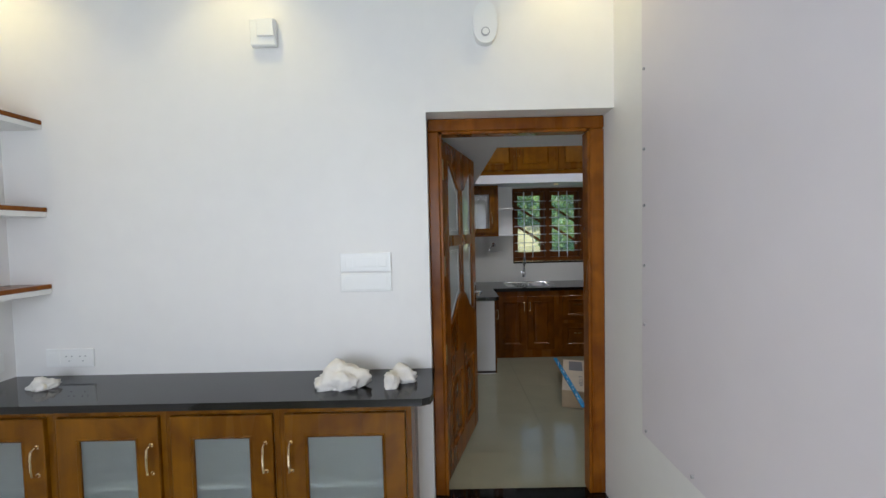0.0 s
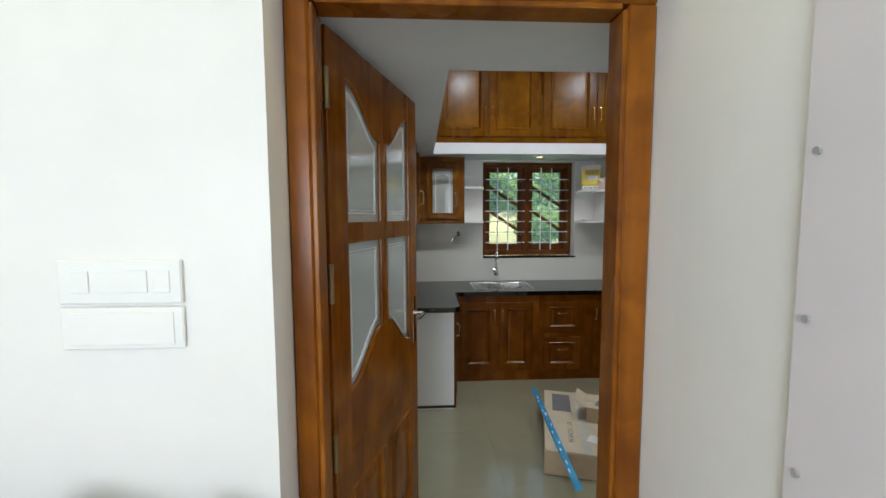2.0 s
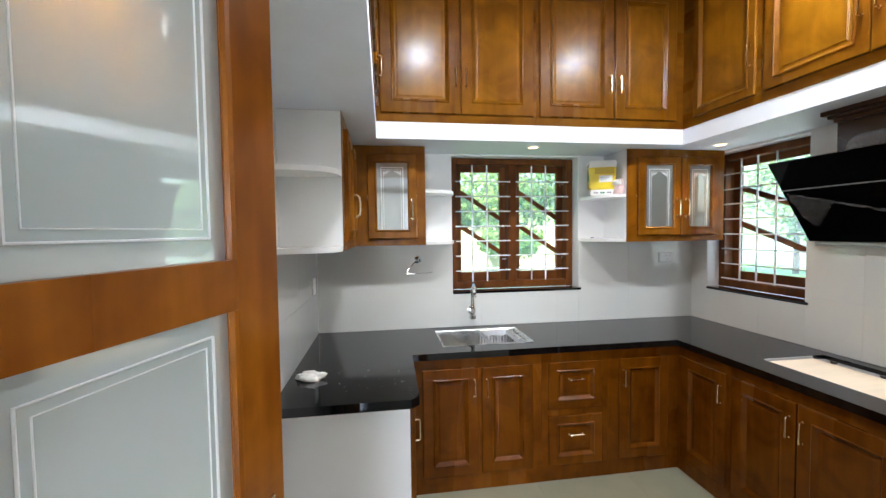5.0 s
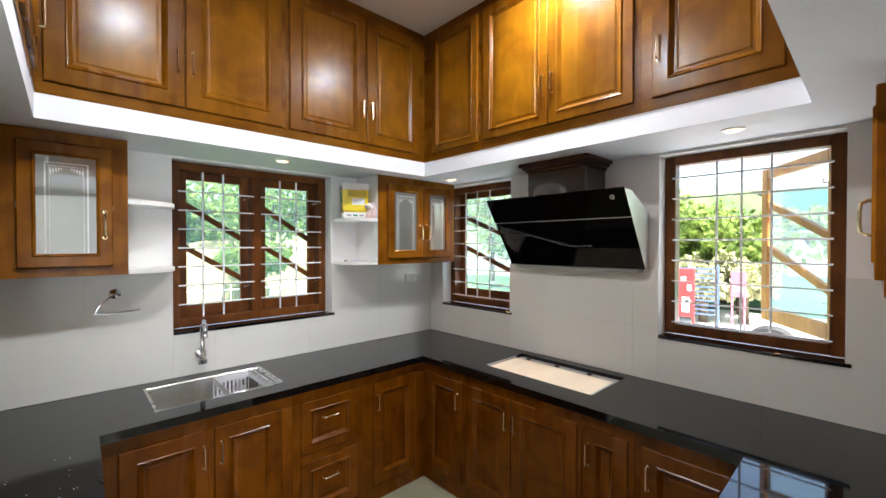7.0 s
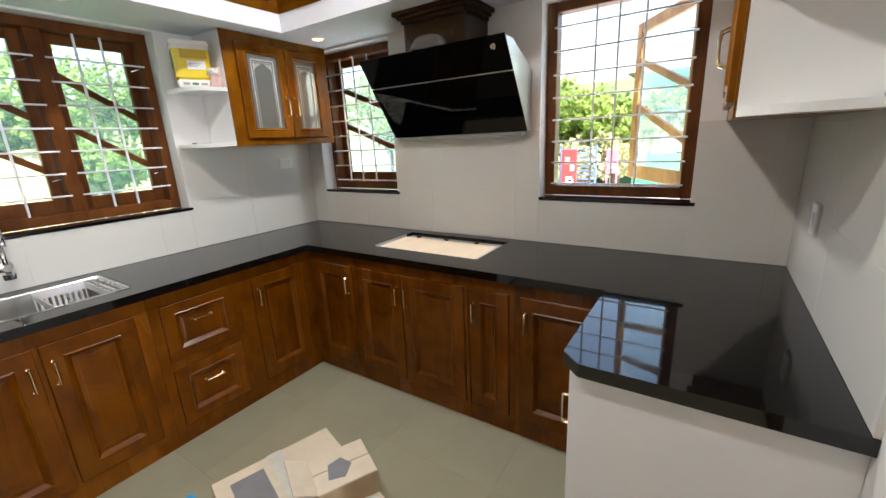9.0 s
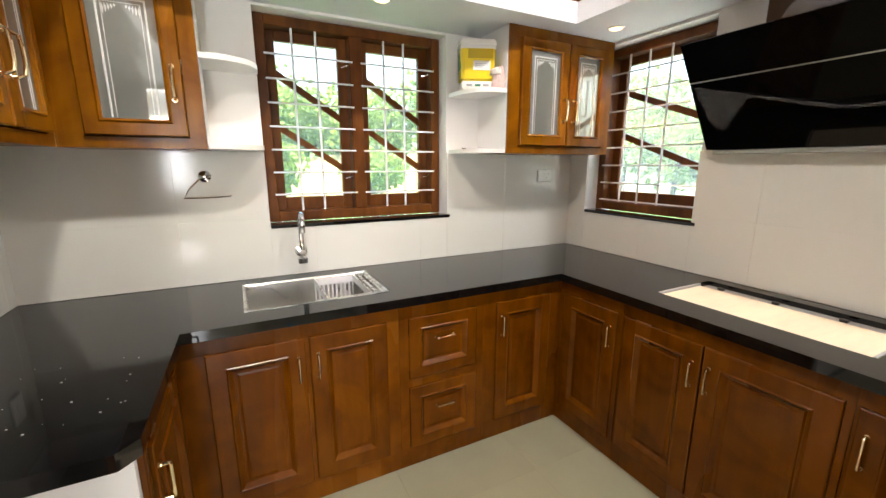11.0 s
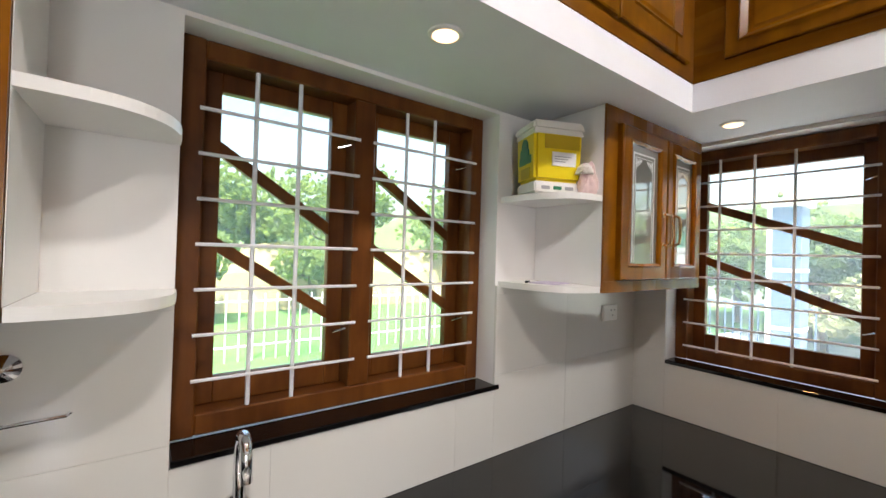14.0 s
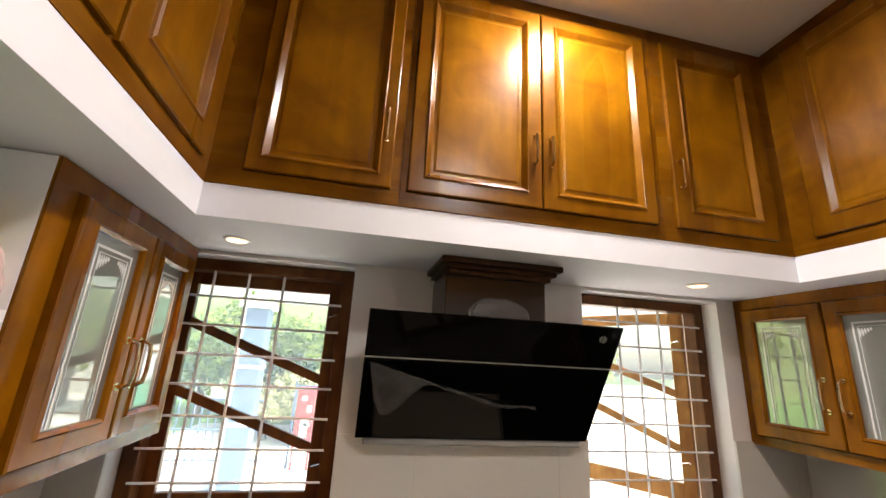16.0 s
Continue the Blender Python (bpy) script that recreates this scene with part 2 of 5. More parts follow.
CLEAR = glass("green_tinted_hazy_glass", 0.0, (0.86, 0.97, 0.97))
CLEAR.node_tree.nodes["Principled BSDF"].inputs["IOR"].default_value = 1.2
# bluish translucent share puts the glare haze of the bright outside into the tinted panes
_nt = CLEAR.node_tree
_haze = _nt.nodes.new("ShaderNodeBsdfTranslucent")
_haze.inputs["Color"].default_value = (0.72, 0.88, 0.98, 1)
_ms = _nt.nodes.new("ShaderNodeMixShader")
_ms.inputs[0].default_value = 0.10
_nt.links.new(_nt.nodes["Principled BSDF"].outputs[0], _ms.inputs[1])
_nt.links.new(_haze.outputs[0], _ms.inputs[2])
_nt.links.new(_ms.outputs[0], _nt.nodes["Material Output"].inputs["Surface"])
FROST = glass("frosted_glass", 0.40, (0.30, 0.315, 0.29))
_p = FROST.node_tree.nodes["Principled BSDF"]
_p.inputs["Transmission Weight"].default_value = 0.45
_p.inputs["Coat Weight"].default_value = 1.0
_p.inputs["Coat Roughness"].default_value = 0.03
_p.inputs["Coat IOR"].default_value = 1.6
_nt = FROST.node_tree
_gl = _nt.nodes.new("ShaderNodeBsdfGlossy")
_gl.inputs["Color"].default_value = (0.85, 0.88, 0.86, 1)
_gl.inputs["Roughness"].default_value = 0.03
_ms = _nt.nodes.new("ShaderNodeMixShader")
_ms.inputs[0].default_value = 0.22
_nt.links.new(_p.outputs[0], _ms.inputs[1])
_nt.links.new(_gl.outputs[0], _ms.inputs[2])
_nt.links.new(_ms.outputs[0], _nt.nodes["Material Output"].inputs["Surface"])

SIDEG = glass("pale_frosted_sideboard_glass", 0.30, (0.80, 0.86, 0.84))
SIDEG.node_tree.nodes["Principled BSDF"].inputs["Transmission Weight"].default_value = 0.85


def door_glass():
    """Tinted glass with a reflective film."""
    m = bpy.data.materials.new("reflective_door_glass")
    m.use_nodes = True
    nt = m.node_tree
    b = nt.nodes["Principled BSDF"]
    b.inputs["Base Color"].default_value = (0.84, 0.93, 0.92, 1)
    b.inputs["Roughness"].default_value = 0.12
    b.inputs["Transmission Weight"].default_value = 0.35
    g = nt.nodes.new("ShaderNodeBsdfGlossy")
    g.inputs["Color"].default_value = (0.80, 0.84, 0.82, 1)
    g.inputs["Roughness"].default_value = 0.025
    mx = nt.nodes.new("ShaderNodeMixShader")
    mx.inputs[0].default_value = 0.26
    nt.links.new(b.outputs[0], mx.inputs[1])
    nt.links.new(g.outputs[0], mx.inputs[2])
    nt.links.new(mx.outputs[0], nt.nodes["Material Output"].inputs["Surface"])
    return m


DOORG = door_glass()
ETCH = mat("etched_line", (0.72, 0.74, 0.74), 0.6, scale=20, vary=0.02)
GLOWC = mat("lit_lamp_cool", (0.95, 0.98, 1.0), 0.4, emit=3, bump=0)
GLOWW = mat("lit_lamp_warm", (1.0, 0.66, 0.33), 0.4, emit=0.9, bump=0)


# ---- mesh tools ----
def box(bm, x0, x1, y0, y1, z0, z1, c=0.0):
    vs = [bm.verts.new(p) for p in ((x0, y0, z0), (x1, y0, z0), (x1, y1, z0), (x0, y1, z0), (x0, y0, z1), (x1, y0, z1), (x1, y1, z1), (x0, y1, z1))]
    fs = [bm.faces.new([vs[i] for i in f]) for f in ((0, 3, 2, 1), (4, 5, 6, 7), (0, 1, 5, 4), (1, 2, 6, 5), (2, 3, 7, 6), (3, 0, 4, 7))]
    if c:
        edges = list({e for f in fs for e in f.edges})
        bmesh.ops.bevel(bm, geom=edges, offset=c, segments=1, affect="EDGES")
    return bm


def part(name, bm, material, parent=None, label="", smooth=False, **tags):
    me = bpy.data.meshes.new(name)
    bm.normal_update()
    bm.to_mesh(me)
    bm.free()
    for m in material if isinstance(material, (list, tuple)) else [material]:
        me.materials.append(m)
    if smooth:
        for p in me.polygons:
            p.use_smooth = True
    ob = new(name, me)
    if parent:
        ob.parent = parent
    return tagged(ob, label, **tags)


def B(x0, x1, y0, y1, z0, z1, c=0.0):
    return box(bmesh.new(), x0, x1, y0, y1, z0, z1, c)


def thing(name, x, y, z, rz, label, category, group=""):
    e = new(name)
    e.empty_display_size = 0.05
    e.matrix_world = pose(x, y, z, 0, 0, rz)
    return tagged(e, label, category, group)


def prism(bm, outline, z0, z1):
    """A plan outline, anticlockwise, pulled up from z0 to z1 (numbers, or functions of x, y)."""
    f0 = z0 if callable(z0) else (lambda x, y: z0)
    f1 = z1 if callable(z1) else (lambda x, y: z1)
    lo = [bm.verts.new((x, y, f0(x, y))) for x, y in outline]
    hi = [bm.verts.new((x, y, f1(x, y))) for x, y in outline]
    bm.faces.new(lo[::-1])
    bm.faces.new(hi)
    for i in range(len(lo)):
        j = (i + 1) % len(lo)
        bm.faces.new((lo[i], lo[j], hi[j], hi[i]))
    return bm


def tube(bm, pts, r, n=8):
    """A round bar along the points."""
    pts = [Vector(p) for p in pts]
    rings = []
    for i, p in enumerate(pts):
        d = (pts[min(i + 1, len(pts) - 1)] - pts[max(i - 1, 0)]).normalized()
        a = d.orthogonal().normalized() if not rings else (prev - d * prev.dot(d)).normalized()
        prev, b = a, d.cross(a)
        rings.append([bm.verts.new(p + r * (math.cos(t) * a + math.sin(t) * b)) for t in (2 * math.pi * k / n for k in range(n))])
    for r0, r1 in zip(rings, rings[1:]):
        for k in range(n):
            bm.faces.new((r0[k], r0[(k + 1) % n], r1[(k + 1) % n], r1[k]))
    bm.faces.new(rings[0][::-1])
    bm.faces.new(rings[-1])
    return bm


def lathe(bm, profile, n=24, at=(0, 0, 0)):
    rings = [[bm.verts.new((at[0] + r * math.cos(t), at[1] + r * math.sin(t), at[2] + z)) for t in (2 * math.pi * k / n for k in range(n))] for r, z in profile]
    for r0, r1 in zip(rings, rings[1:]):
        for k in range(n):
            bm.faces.new((r0[k], r0[(k + 1) % n], r1[(k + 1) % n], r1[k]))
    bm.faces.new(rings[0][::-1])
    bm.faces.new(rings[-1])
    return bm


def extrude_poly(bm, pts, y0, y1):
    a = [bm.verts.new((x, y0, z)) for x, z in pts]
    b = [bm.verts.new((x, y1, z)) for x, z in pts]
    bm.faces.new(a)
    bm.faces.new(b[::-1])
    for i in range(len(a)):
        j = (i + 1) % len(a)
        bm.faces.new((a[j], a[i], b[i], b[j]))


def nested(bm, x0, x1, z0, z1, steps, cap=True, back=None):
    """Rectangles one inside another: (inset, y) each, joined by faces that look towards -y."""
    loops = []
    for inset, y in steps:
        loops.append([bm.verts.new(p) for p in ((x0 + inset, y, z0 + inset), (x1 - inset, y, z0 + inset), (x1 - inset, y, z1 - inset), (x0 + inset, y, z1 - inset))])
    for a, b in zip(loops, loops[1:]):
        for k in range(4):
            bm.faces.new((a[k], a[(k + 1) % 4], b[(k + 1) % 4], b[k]))
    if cap:
        bm.faces.new(loops[-1])
    return bm


def handle(parent, x, z, length=0.11, flat=False, y=0.0, material=None, out=0.032, bowed=False):
    bm = bmesh.new()
    h = length / 2
    prof = [(-h, 0.002), (-h, -0.8 * out), (-h * 0.96, -0.96 * out), (-h * 0.86, -out), (h * 0.86, -out), (h * 0.96, -0.96 * out), (h, -0.8 * out), (h, 0.002)]
    if bowed:
        prof = [(-h, 0.002), (-h, -0.5 * out), (-h * 0.86, -out), (-h * 0.4, -out * 1.12), (h * 0.4, -out * 1.12), (h * 0.86, -out), (h, -0.5 * out), (h, 0.002)]
    tube(bm, [(x + a, y + b, z) if flat else (x, y + b, z + a) for a, b in prof], 0.0055 if bowed else 0.0048)
    for a in (-h, h):
        q = (x + a, y, z) if flat else (x, y, z + a)
        tube(bm, [(q[0], q[1] + 0.001, q[2]), (q[0], q[1] - 0.004, q[2])], 0.010 if bowed else 0.0068)
    return part("handle", bm, material or BRASS, parent, "shiny D-shaped metal handle", smooth=False)


def panel_door(parent, x0, x1, z0, z1, y=0.0, side="r", hz=None, mats=(WOOD, PANELW), name="door", label="", flat_handle=False, hlen=0.11, rail=0.074):
    """A framed door with a raised panel; its front stands 20 mm before y."""
    d = part(name, nested(bmesh.new(), x0, x1, z0, z1, [(0, y), (0, y - 0.019), (0.004, y - 0.022), (rail - 0.012, y - 0.022), (rail - 0.007, y - 0.027), (rail - 0.003, y - 0.025), (rail + 0.0125, y - 0.009)], cap=False), mats[0], parent, label)
    part("panel", nested(bmesh.new(), x0 + rail + 0.0035, x1 - rail - 0.0035, z0 + rail + 0.0035, z1 - rail - 0.0035, [(0, y - 0.0095), (0.018, y - 0.0095), (0.027, y - 0.0125)]), mats[1], d)
    if side:
        if flat_handle:
            handle(d, (x0 + x1) / 2, hz if hz else (z0 + z1) / 2, hlen, True, y - 0.022, out=0.023)
        else:
            hx = x1 - 0.028 if side == "r" else x0 + 0.028
            handle(d, hx, hz if hz else (z0 + z1) / 2, hlen, False, y - 0.022, out=0.023)
    return d


def glass_door(parent, x0, x1, z0, z1, y=0.0, side="r", hz=None, mats=WOOD, pane=FROST, hlen=0.12, rail=0.07, etched=True):
    d = part("door", nested(bmesh.new(), x0, x1, z0, z1, [(0, y), (0, y - 0.019), (0.004, y - 0.022), (rail - 0.014, y - 0.022), (rail - 0.008, y - 0.028), (rail, y - 0.022), (rail, y + 0.000), (0, y)], cap=False), mats, parent, "glazed wooden cabinet door")
    part("pane", B(x0 + rail - 0.003, x1 - rail + 0.003, y - 0.012, y - 0.008, z0 + rail - 0.003, z1 - rail + 0.003), pane, d, "frosted glass pane with an etched border")
    if etched:
        bm = bmesh.new()
        gx0, gx1, gz0, gz1 = x0 + rail + 0.026, x1 - rail - 0.026, z0 + rail + 0.004, z1 - rail - 0.026
        for k, w in ((0.0, 0.006), (0.016, 0.002)):
            a0, a1, b1 = gx0 + k, gx1 - k, gz1 - k
            box(bm, a0, a0 + w, y - 0.0138, y - 0.0125, gz0, b1)
            box(bm, a1 - w, a1, y - 0.0138, y - 0.0125, gz0, b1)
            box(bm, a0 + w, a1 - w, y - 0.0138, y - 0.0125, b1 - w, b1)
        for sgn, ax in ((1, gx0 + 0.02), (-1, gx1 - 0.02)):
            for q in range(5):
                ux, uz = ax + sgn * 0.009 * q, gz1 - 0.022
                ln = 0.040 - 0.007 * q
                extrude_poly(bm, [(ux, uz), (ux + sgn * 0.005, uz - 0.4 * ln), (ux + sgn * 0.002, uz - ln), (ux - sgn * 0.002, uz - 0.5 * ln)][::sgn], y - 0.0138, y - 0.0125)
        part("etched_border", bm, ETCH, d)
    hx = x1 - 0.03 if side == "r" else x0 + 0.03
    handle(d, hx, hz if hz else (z0 + z1) / 2, hlen, False, y - 0.022, bowed=True)
    return d


def rag(name, x, y, z, sx, sy, sz, label, seed, material=None, parent=None):
    bm = bmesh.new()
    bmesh.ops.create_icosphere(bm, subdivisions=4, radius=1.0)
    for v in bm.verts:
        p = v.co.copy()
        q = p * 1.4 + Vector((seed * 3.1, seed, 0))
        k = 0.92 + 0.45 * noise.noise(q) + 0.30 * (0.35 - abs(noise.noise(q * 1.9))) + 0.34 * (0.3 - abs(noise.noise(q * 4.1 + Vector((9, 2, 4))))) + 0.10 * noise.noise(q * 9)
        v.co = Vector((p.x * k * sx, p.y * k * sy, max(-0.25, p.z * k) * sz))
    low = min(v.co.z for v in bm.verts)
    for v in bm.verts:
        v.co.z -= low
    ob = part(name, bm, material or CLOTH, parent, label, smooth=True)
    ob.location = (x, y, z)
    return ob


def S(name, bm, m, label=""):
    return part(name, bm, m, None, label, kind="structure")


# ---- walls, floors, ceilings ----
T = 0.23
WN = (0.985, 1.98, 1.127, 2.133)                       # north window: x0, x1, sill, head
WE1 = (-0.903, -0.165, 1.127, 2.130)                   # east window by the corner: y0, y1
WE2 = (-2.682, -1.938, 1.127, 2.130)
S("wall_west", B(-T, 0, KS, T, -0.0, CEIL), PAINT)
bm = bmesh.new()
for b in ((0, WN[0], 0, CEIL), (WN[1], KE, 0, CEIL), (WN[0], WN[1], 0, WN[2] - 0.02), (WN[0], WN[1], WN[3], CEIL)):
    box(bm, b[0], b[1], 0, T, b[2], b[3])
S("wall_north", bm, PAINT)
bm = bmesh.new()
for b in ((KS - 0.275, WE2[0], 0, CEIL), (WE2[1], WE1[0], 0, CEIL), (WE1[1], T, 0, CEIL)):
    box(bm, KE, KE + T, b[0], b[1], b[2], b[3])
for w in (WE1, WE2):
    box(bm, KE, KE + T, w[0], w[1], 0, w[2] - 0.02)
    box(bm, KE, KE + T, w[0], w[1], w[3], CEIL)
S("wall_east", bm, PAINT)
DX0, DX1, DTOP = -0.021, 0.976, 2.195
bm = bmesh.new()
box(bm, DW - T, DX0, DN, KS - 0.0005, 0, CEIL)
box(bm, DX1, KE, DN, KS, 0, CEIL)
box(bm, DX0, DX1, DN, KS, DTOP, CEIL)
S("wall_south", bm, PAINT)
S("floor_kitchen_base", B(-T, KE + T, -3.19, T, -0.12, -0.006), GROUTF)
S("ceiling_kitchen", B(-T, KE + T, DN, T, CEIL, CEIL + 0.12), CEILM)
S("wall_dining_east", B(DE, DE + T, DS, DN, 0, CEIL), DPAINT)
S("wall_dining_west", B(DW - T, DW, DS, DN, 0, CEIL), DPAINT)
bm = bmesh.new()
box(bm, DW - T, DE + T, DS - T, DS, 0, 0.9)
box(bm, DW - T, DE + T, DS - T, DS, 2.3, CEIL)
box(bm, DW - T, -1.9, DS - T, DS, 0.9, 2.3)
box(bm, 0.1, DE + T, DS - T, DS, 0.9, 2.3)
S("wall_dining_south", bm, DPAINT)
S("wall_dining_north_skin", B(DW, DX0, DN - 0.004, DN - 0.0005, 0, CEIL), DPAINT)
S("wall_dining_north_skin", B(DX0, DE, DN - 0.004, DN - 0.0005, 2.195, CEIL), DPAINT)
S("floor_dining_base", B(DW - T, DE + T, DS - T, -3.19, -0.12, -0.006), GROUTF)
S("ceiling_dining", B(DW - T, DE + T, DS - T, DN - 0.0005, CEIL, CEIL + 0.12), CEILM)
S("door_threshold", B(DX0 + 0.001, DX1 - 0.001, DN - 0.02, -3.12, -0.004, 0.012, 0.003), GRANITE, "polished black granite threshold")

# loft slab round the kitchen
ix0, ix1, iy0, iy1 = 0.448, 2.515, -2.605, -0.445
bm = bmesh.new()


def slab(x0, x1, y0, y1):
    box(bm, x0, x1, y0, y1, LOFT0, LOFT1)


slab(0.001, KE - 0.001, iy1, -0.001)
slab(ix1, KE - 0.001, iy0, iy1)
slab(0.001, ix0, iy0, iy1)
slab(0.001, KE - 0.001, KS + 0.001, iy0)
S("loft_slab", bm, LOFTP, "white-painted concrete loft slab running round the kitchen")

# tiled dado: a 15 mm skin of large glazed tiles with fine joints
TT, TTOP = 0.012, 1.492


def tile_wall(wall_name, origin, rz, cuts, tw=0.6, th=0.3, extra_top=TTOP):
    """Tiles between spans (u0, u1, z0, z1) in the wall's own run; the face looks towards -y of the frame."""
    base = S(wall_name, bmesh.new(), GROUT, "tiled kitchen wall")
    base.matrix_world = pose(*origin, 0, 0, rz)
    gb = bmesh.new()
    meshes = {}
    for u0, u1, z0, z1 in cuts:
        box(gb, u0, u1, -TT + 0.0015, -0.0005, z0, z1)
        n = int(math.floor(u0 / tw + 1e-6))
        while n * tw < u1 - 1e-4:
            k = int(math.floor((z0 - COUNTER) / th + 1e-6))
            while COUNTER + k * th < z1 - 1e-4:
                a, b = max(u0, n * tw), min(u1, (n + 1) * tw)
                c, d = max(z0, COUNTER + k * th), min(z1, COUNTER + (k + 1) * th)
                if b - a > 0.004 and d - c > 0.004:
                    key = (round(b - a, 3), round(d - c, 3))
                    if key not in meshes:
                        m = bmesh.new()
                        g = 0.0004
                        nested(m, g, key[0] - g, g, key[1] - g, [(0, 0.0), (0, -0.0015), (0.0008, -0.002)])
                        me = bpy.data.meshes.new("tile")
                        m.to_mesh(me)
                        m.free()
                        me.materials.append(TILE)
                        meshes[key] = me
                    t = new("tile", meshes[key])
                    t.parent = base
                    t.location = (a, -TT + 0.0015, c)
                k += 1
            n += 1
    gb.to_mesh(base.data)
    gb.free()
    base.data.materials.append(GROUT)
    return base


# ---- door between the rooms ----
fr = thing("door_frame", DX0, -3.185, 0, 0, "varnished wooden door frame set in the wall opening", "door frame")
FL, FR, FTOP = 0.064, 0.081, 2.122
W_ = DX1 - DX0
for nm, b in (("jamb", (0.002, FL, 0.012, FTOP)), ("jamb", (W_ - FR, W_ - 0.002, 0.012, FTOP)), ("head", (0.002, W_ - 0.002, FTOP + 0.001, DTOP - 0.002))):
    bm = B(b[0], b[1], 0, 0.122, b[2], b[3], 0.006)
    part(nm, bm, DOORW, fr)
for x in (FL + 0.0005, W_ - FR - 0.0155):
    part("rebate_strip", B(x, x + 0.015, 0.0, 0.085, 0.014, FTOP - 0.016, 0.003), DOORW, fr)
part("rebate_strip", B(FL + 0.017, W_ - FR - 0.017, 0.0, 0.085, FTOP - 0.0155, FTOP, 0.003), DOORW, fr)

LEAF_RZ = 72.8
dl = thing("kitchen_door", 0.059, -3.055, 0.0, LEAF_RZ, "open wooden door with four shaped glass panes over raised panels", "door")
LW, LH, LT = 0.838, 2.112, 0.038


def leaf_outline():
    """Pane outlines: tall at the outer stiles, drawn in towards the middle bar."""
    a0, a1, b0, b1 = 0.115, 0.400, 0.455, 0.735
    def ease(u):
        return 0.5 - 0.5 * math.cos(math.pi * u)
    panes = []
    for x0, x1 in ((a0, a1), (b1, b0)):
        topc = [(x0 + (x1 - x0) * i / 10, 1.995 - 0.15 * ease(i / 10) ** 1.3) for i in range(11)]
        low = [(x0 + (x1 - x0) * i / 10, 0.965 + 0.16 * ease(i / 10) ** 1.2) for i in range(11)]
        panes.append((x0, x1, topc, 1.535))
        panes.append((x0, x1, low, 1.465))
    return panes


bm = bmesh.new()
box(bm, 0, 0.115, 0, LT, 0.012, LH, 0.003)
box(bm, 0.735, LW, 0, LT, 0.012, LH, 0.003)
part("stile", bm, DOORW, dl)
bm = bmesh.new()
box(bm, 0.1155, 0.7345, 0.002, LT - 0.002, 1.465, 1.535)
box(bm, 0.1155, 0.7345, 0.002, LT - 0.002, 0.012, 0.16)
box(bm, 0.1155, 0.7345, 0.002, LT - 0.002, 0.62, 0.76)
box(bm, 0.395, 0.455, 0.003, LT - 0.003, 0.1605, 0.6195)
box(bm, 0.400, 0.455, 0.003, LT - 0.003, 1.05, 1.4645)
box(bm, 0.400, 0.455, 0.003, LT - 0.003, 1.5355, 1.90)
part("rail", bm, DOORW, dl)
for x0, x1, curve, zend in leaf_outline():
    up = zend > 1.5
    bm = bmesh.new()
    edge = (LH - 0.001) if up else 0.761
    xm = 0.4275
    pts = [(x, z) for x, z in curve] + [(xm, curve[-1][1]), (xm, edge), (curve[0][0], edge)]
    extrude_poly(bm, pts, 0.002, LT - 0.002)
    bmesh.ops.recalc_face_normals(bm, faces=bm.faces)
    part("shaped_rail", bm, DOORW, dl)
    lo, hi = min(x0, x1), max(x0, x1)
    bm = bmesh.new()
    pts = list(curve) + [(x1, zend), (x0, zend)]
    extrude_poly(bm, pts, LT / 2 - 0.002, LT / 2 + 0.002)
    bmesh.ops.recalc_face_normals(bm, faces=bm.faces)
    part("pane", bm, DOORG, dl, "greenish translucent glass pane")
    bm = bmesh.new()
    path = [(x, LT / 2 - 0.012, z) for x, z in curve]
    tube(bm, path, 0.007, 6)
    tube(bm, [(x0, LT / 2 - 0.012, curve[0][1]), (x0, LT / 2 - 0.012, zend)], 0.007, 6)
    tube(bm, [(x1, LT / 2 - 0.012, curve[-1][1]), (x1, LT / 2 - 0.012, zend)], 0.007, 6)
    part("glazing_bead", bm, DOORW, dl)
    sx, sz = (1 if x1 > x0 else -1), (1 if up else -1)
    for k, rr in ((0.03, 0.0019), (0.042, 0.0011)):
        bm = bmesh.new()
        arc = [(x + (sx * k if i == 0 else -sx * k if i == len(curve) - 1 else 0), LT / 2 - 0.003, z - sz * k) for i, (x, z) in enumerate(curve)]
        tube(bm, [(x0 + sx * k, LT / 2 - 0.003, zend + sz * k)] + arc + [(x1 - sx * k, LT / 2 - 0.003, zend + sz * k), (x0 + sx * k, LT / 2 - 0.003, zend + sz * k)], rr, 5)
        part("etched_line", bm, ETCH, dl)
for x0, x1 in ((0.115, 0.395), (0.455, 0.735)):
    bm = bmesh.new()
    nested(bm, x0, x1, 0.16, 0.62, [(0, 0.004), (0.006, -0.004), (0.016, 0.000), (0.02, 0.012), (0.05, 0.012), (0.075, 0.004)])
    back = nested(bmesh.new(), x0, x1, 0.16, 0.62, [(0, 0.004), (0.006, -0.004), (0.016, 0.000), (0.02, 0.012), (0.05, 0.012), (0.075, 0.004)])
    for v in back.verts:
        v.co.y = LT - v.co.y
        v.co.x = x0 + x1 - v.co.x
    me_ = bpy.data.meshes.new("tmp")
    back.to_mesh(me_)
    back.free()
    bm.from_mesh(me_)
    part("raised_panel", bm, DOORW, dl)
bm = bmesh.new()
for y, s in ((-0.001, -1), (LT + 0.001, 1)):
    ya, yb = sorted((y, y + s * 0.004))
    box(bm, LW - 0.075, LW - 0.035, ya, yb, 0.93, 1.16, 0.001)
    tube(bm, [(LW - 0.055, y, 1.08), (LW - 0.055, y + s * 0.05, 1.08), (LW - 0.075, y + s * 0.055, 1.08), (LW - 0.165, y + s * 0.055, 1.075)], 0.009)
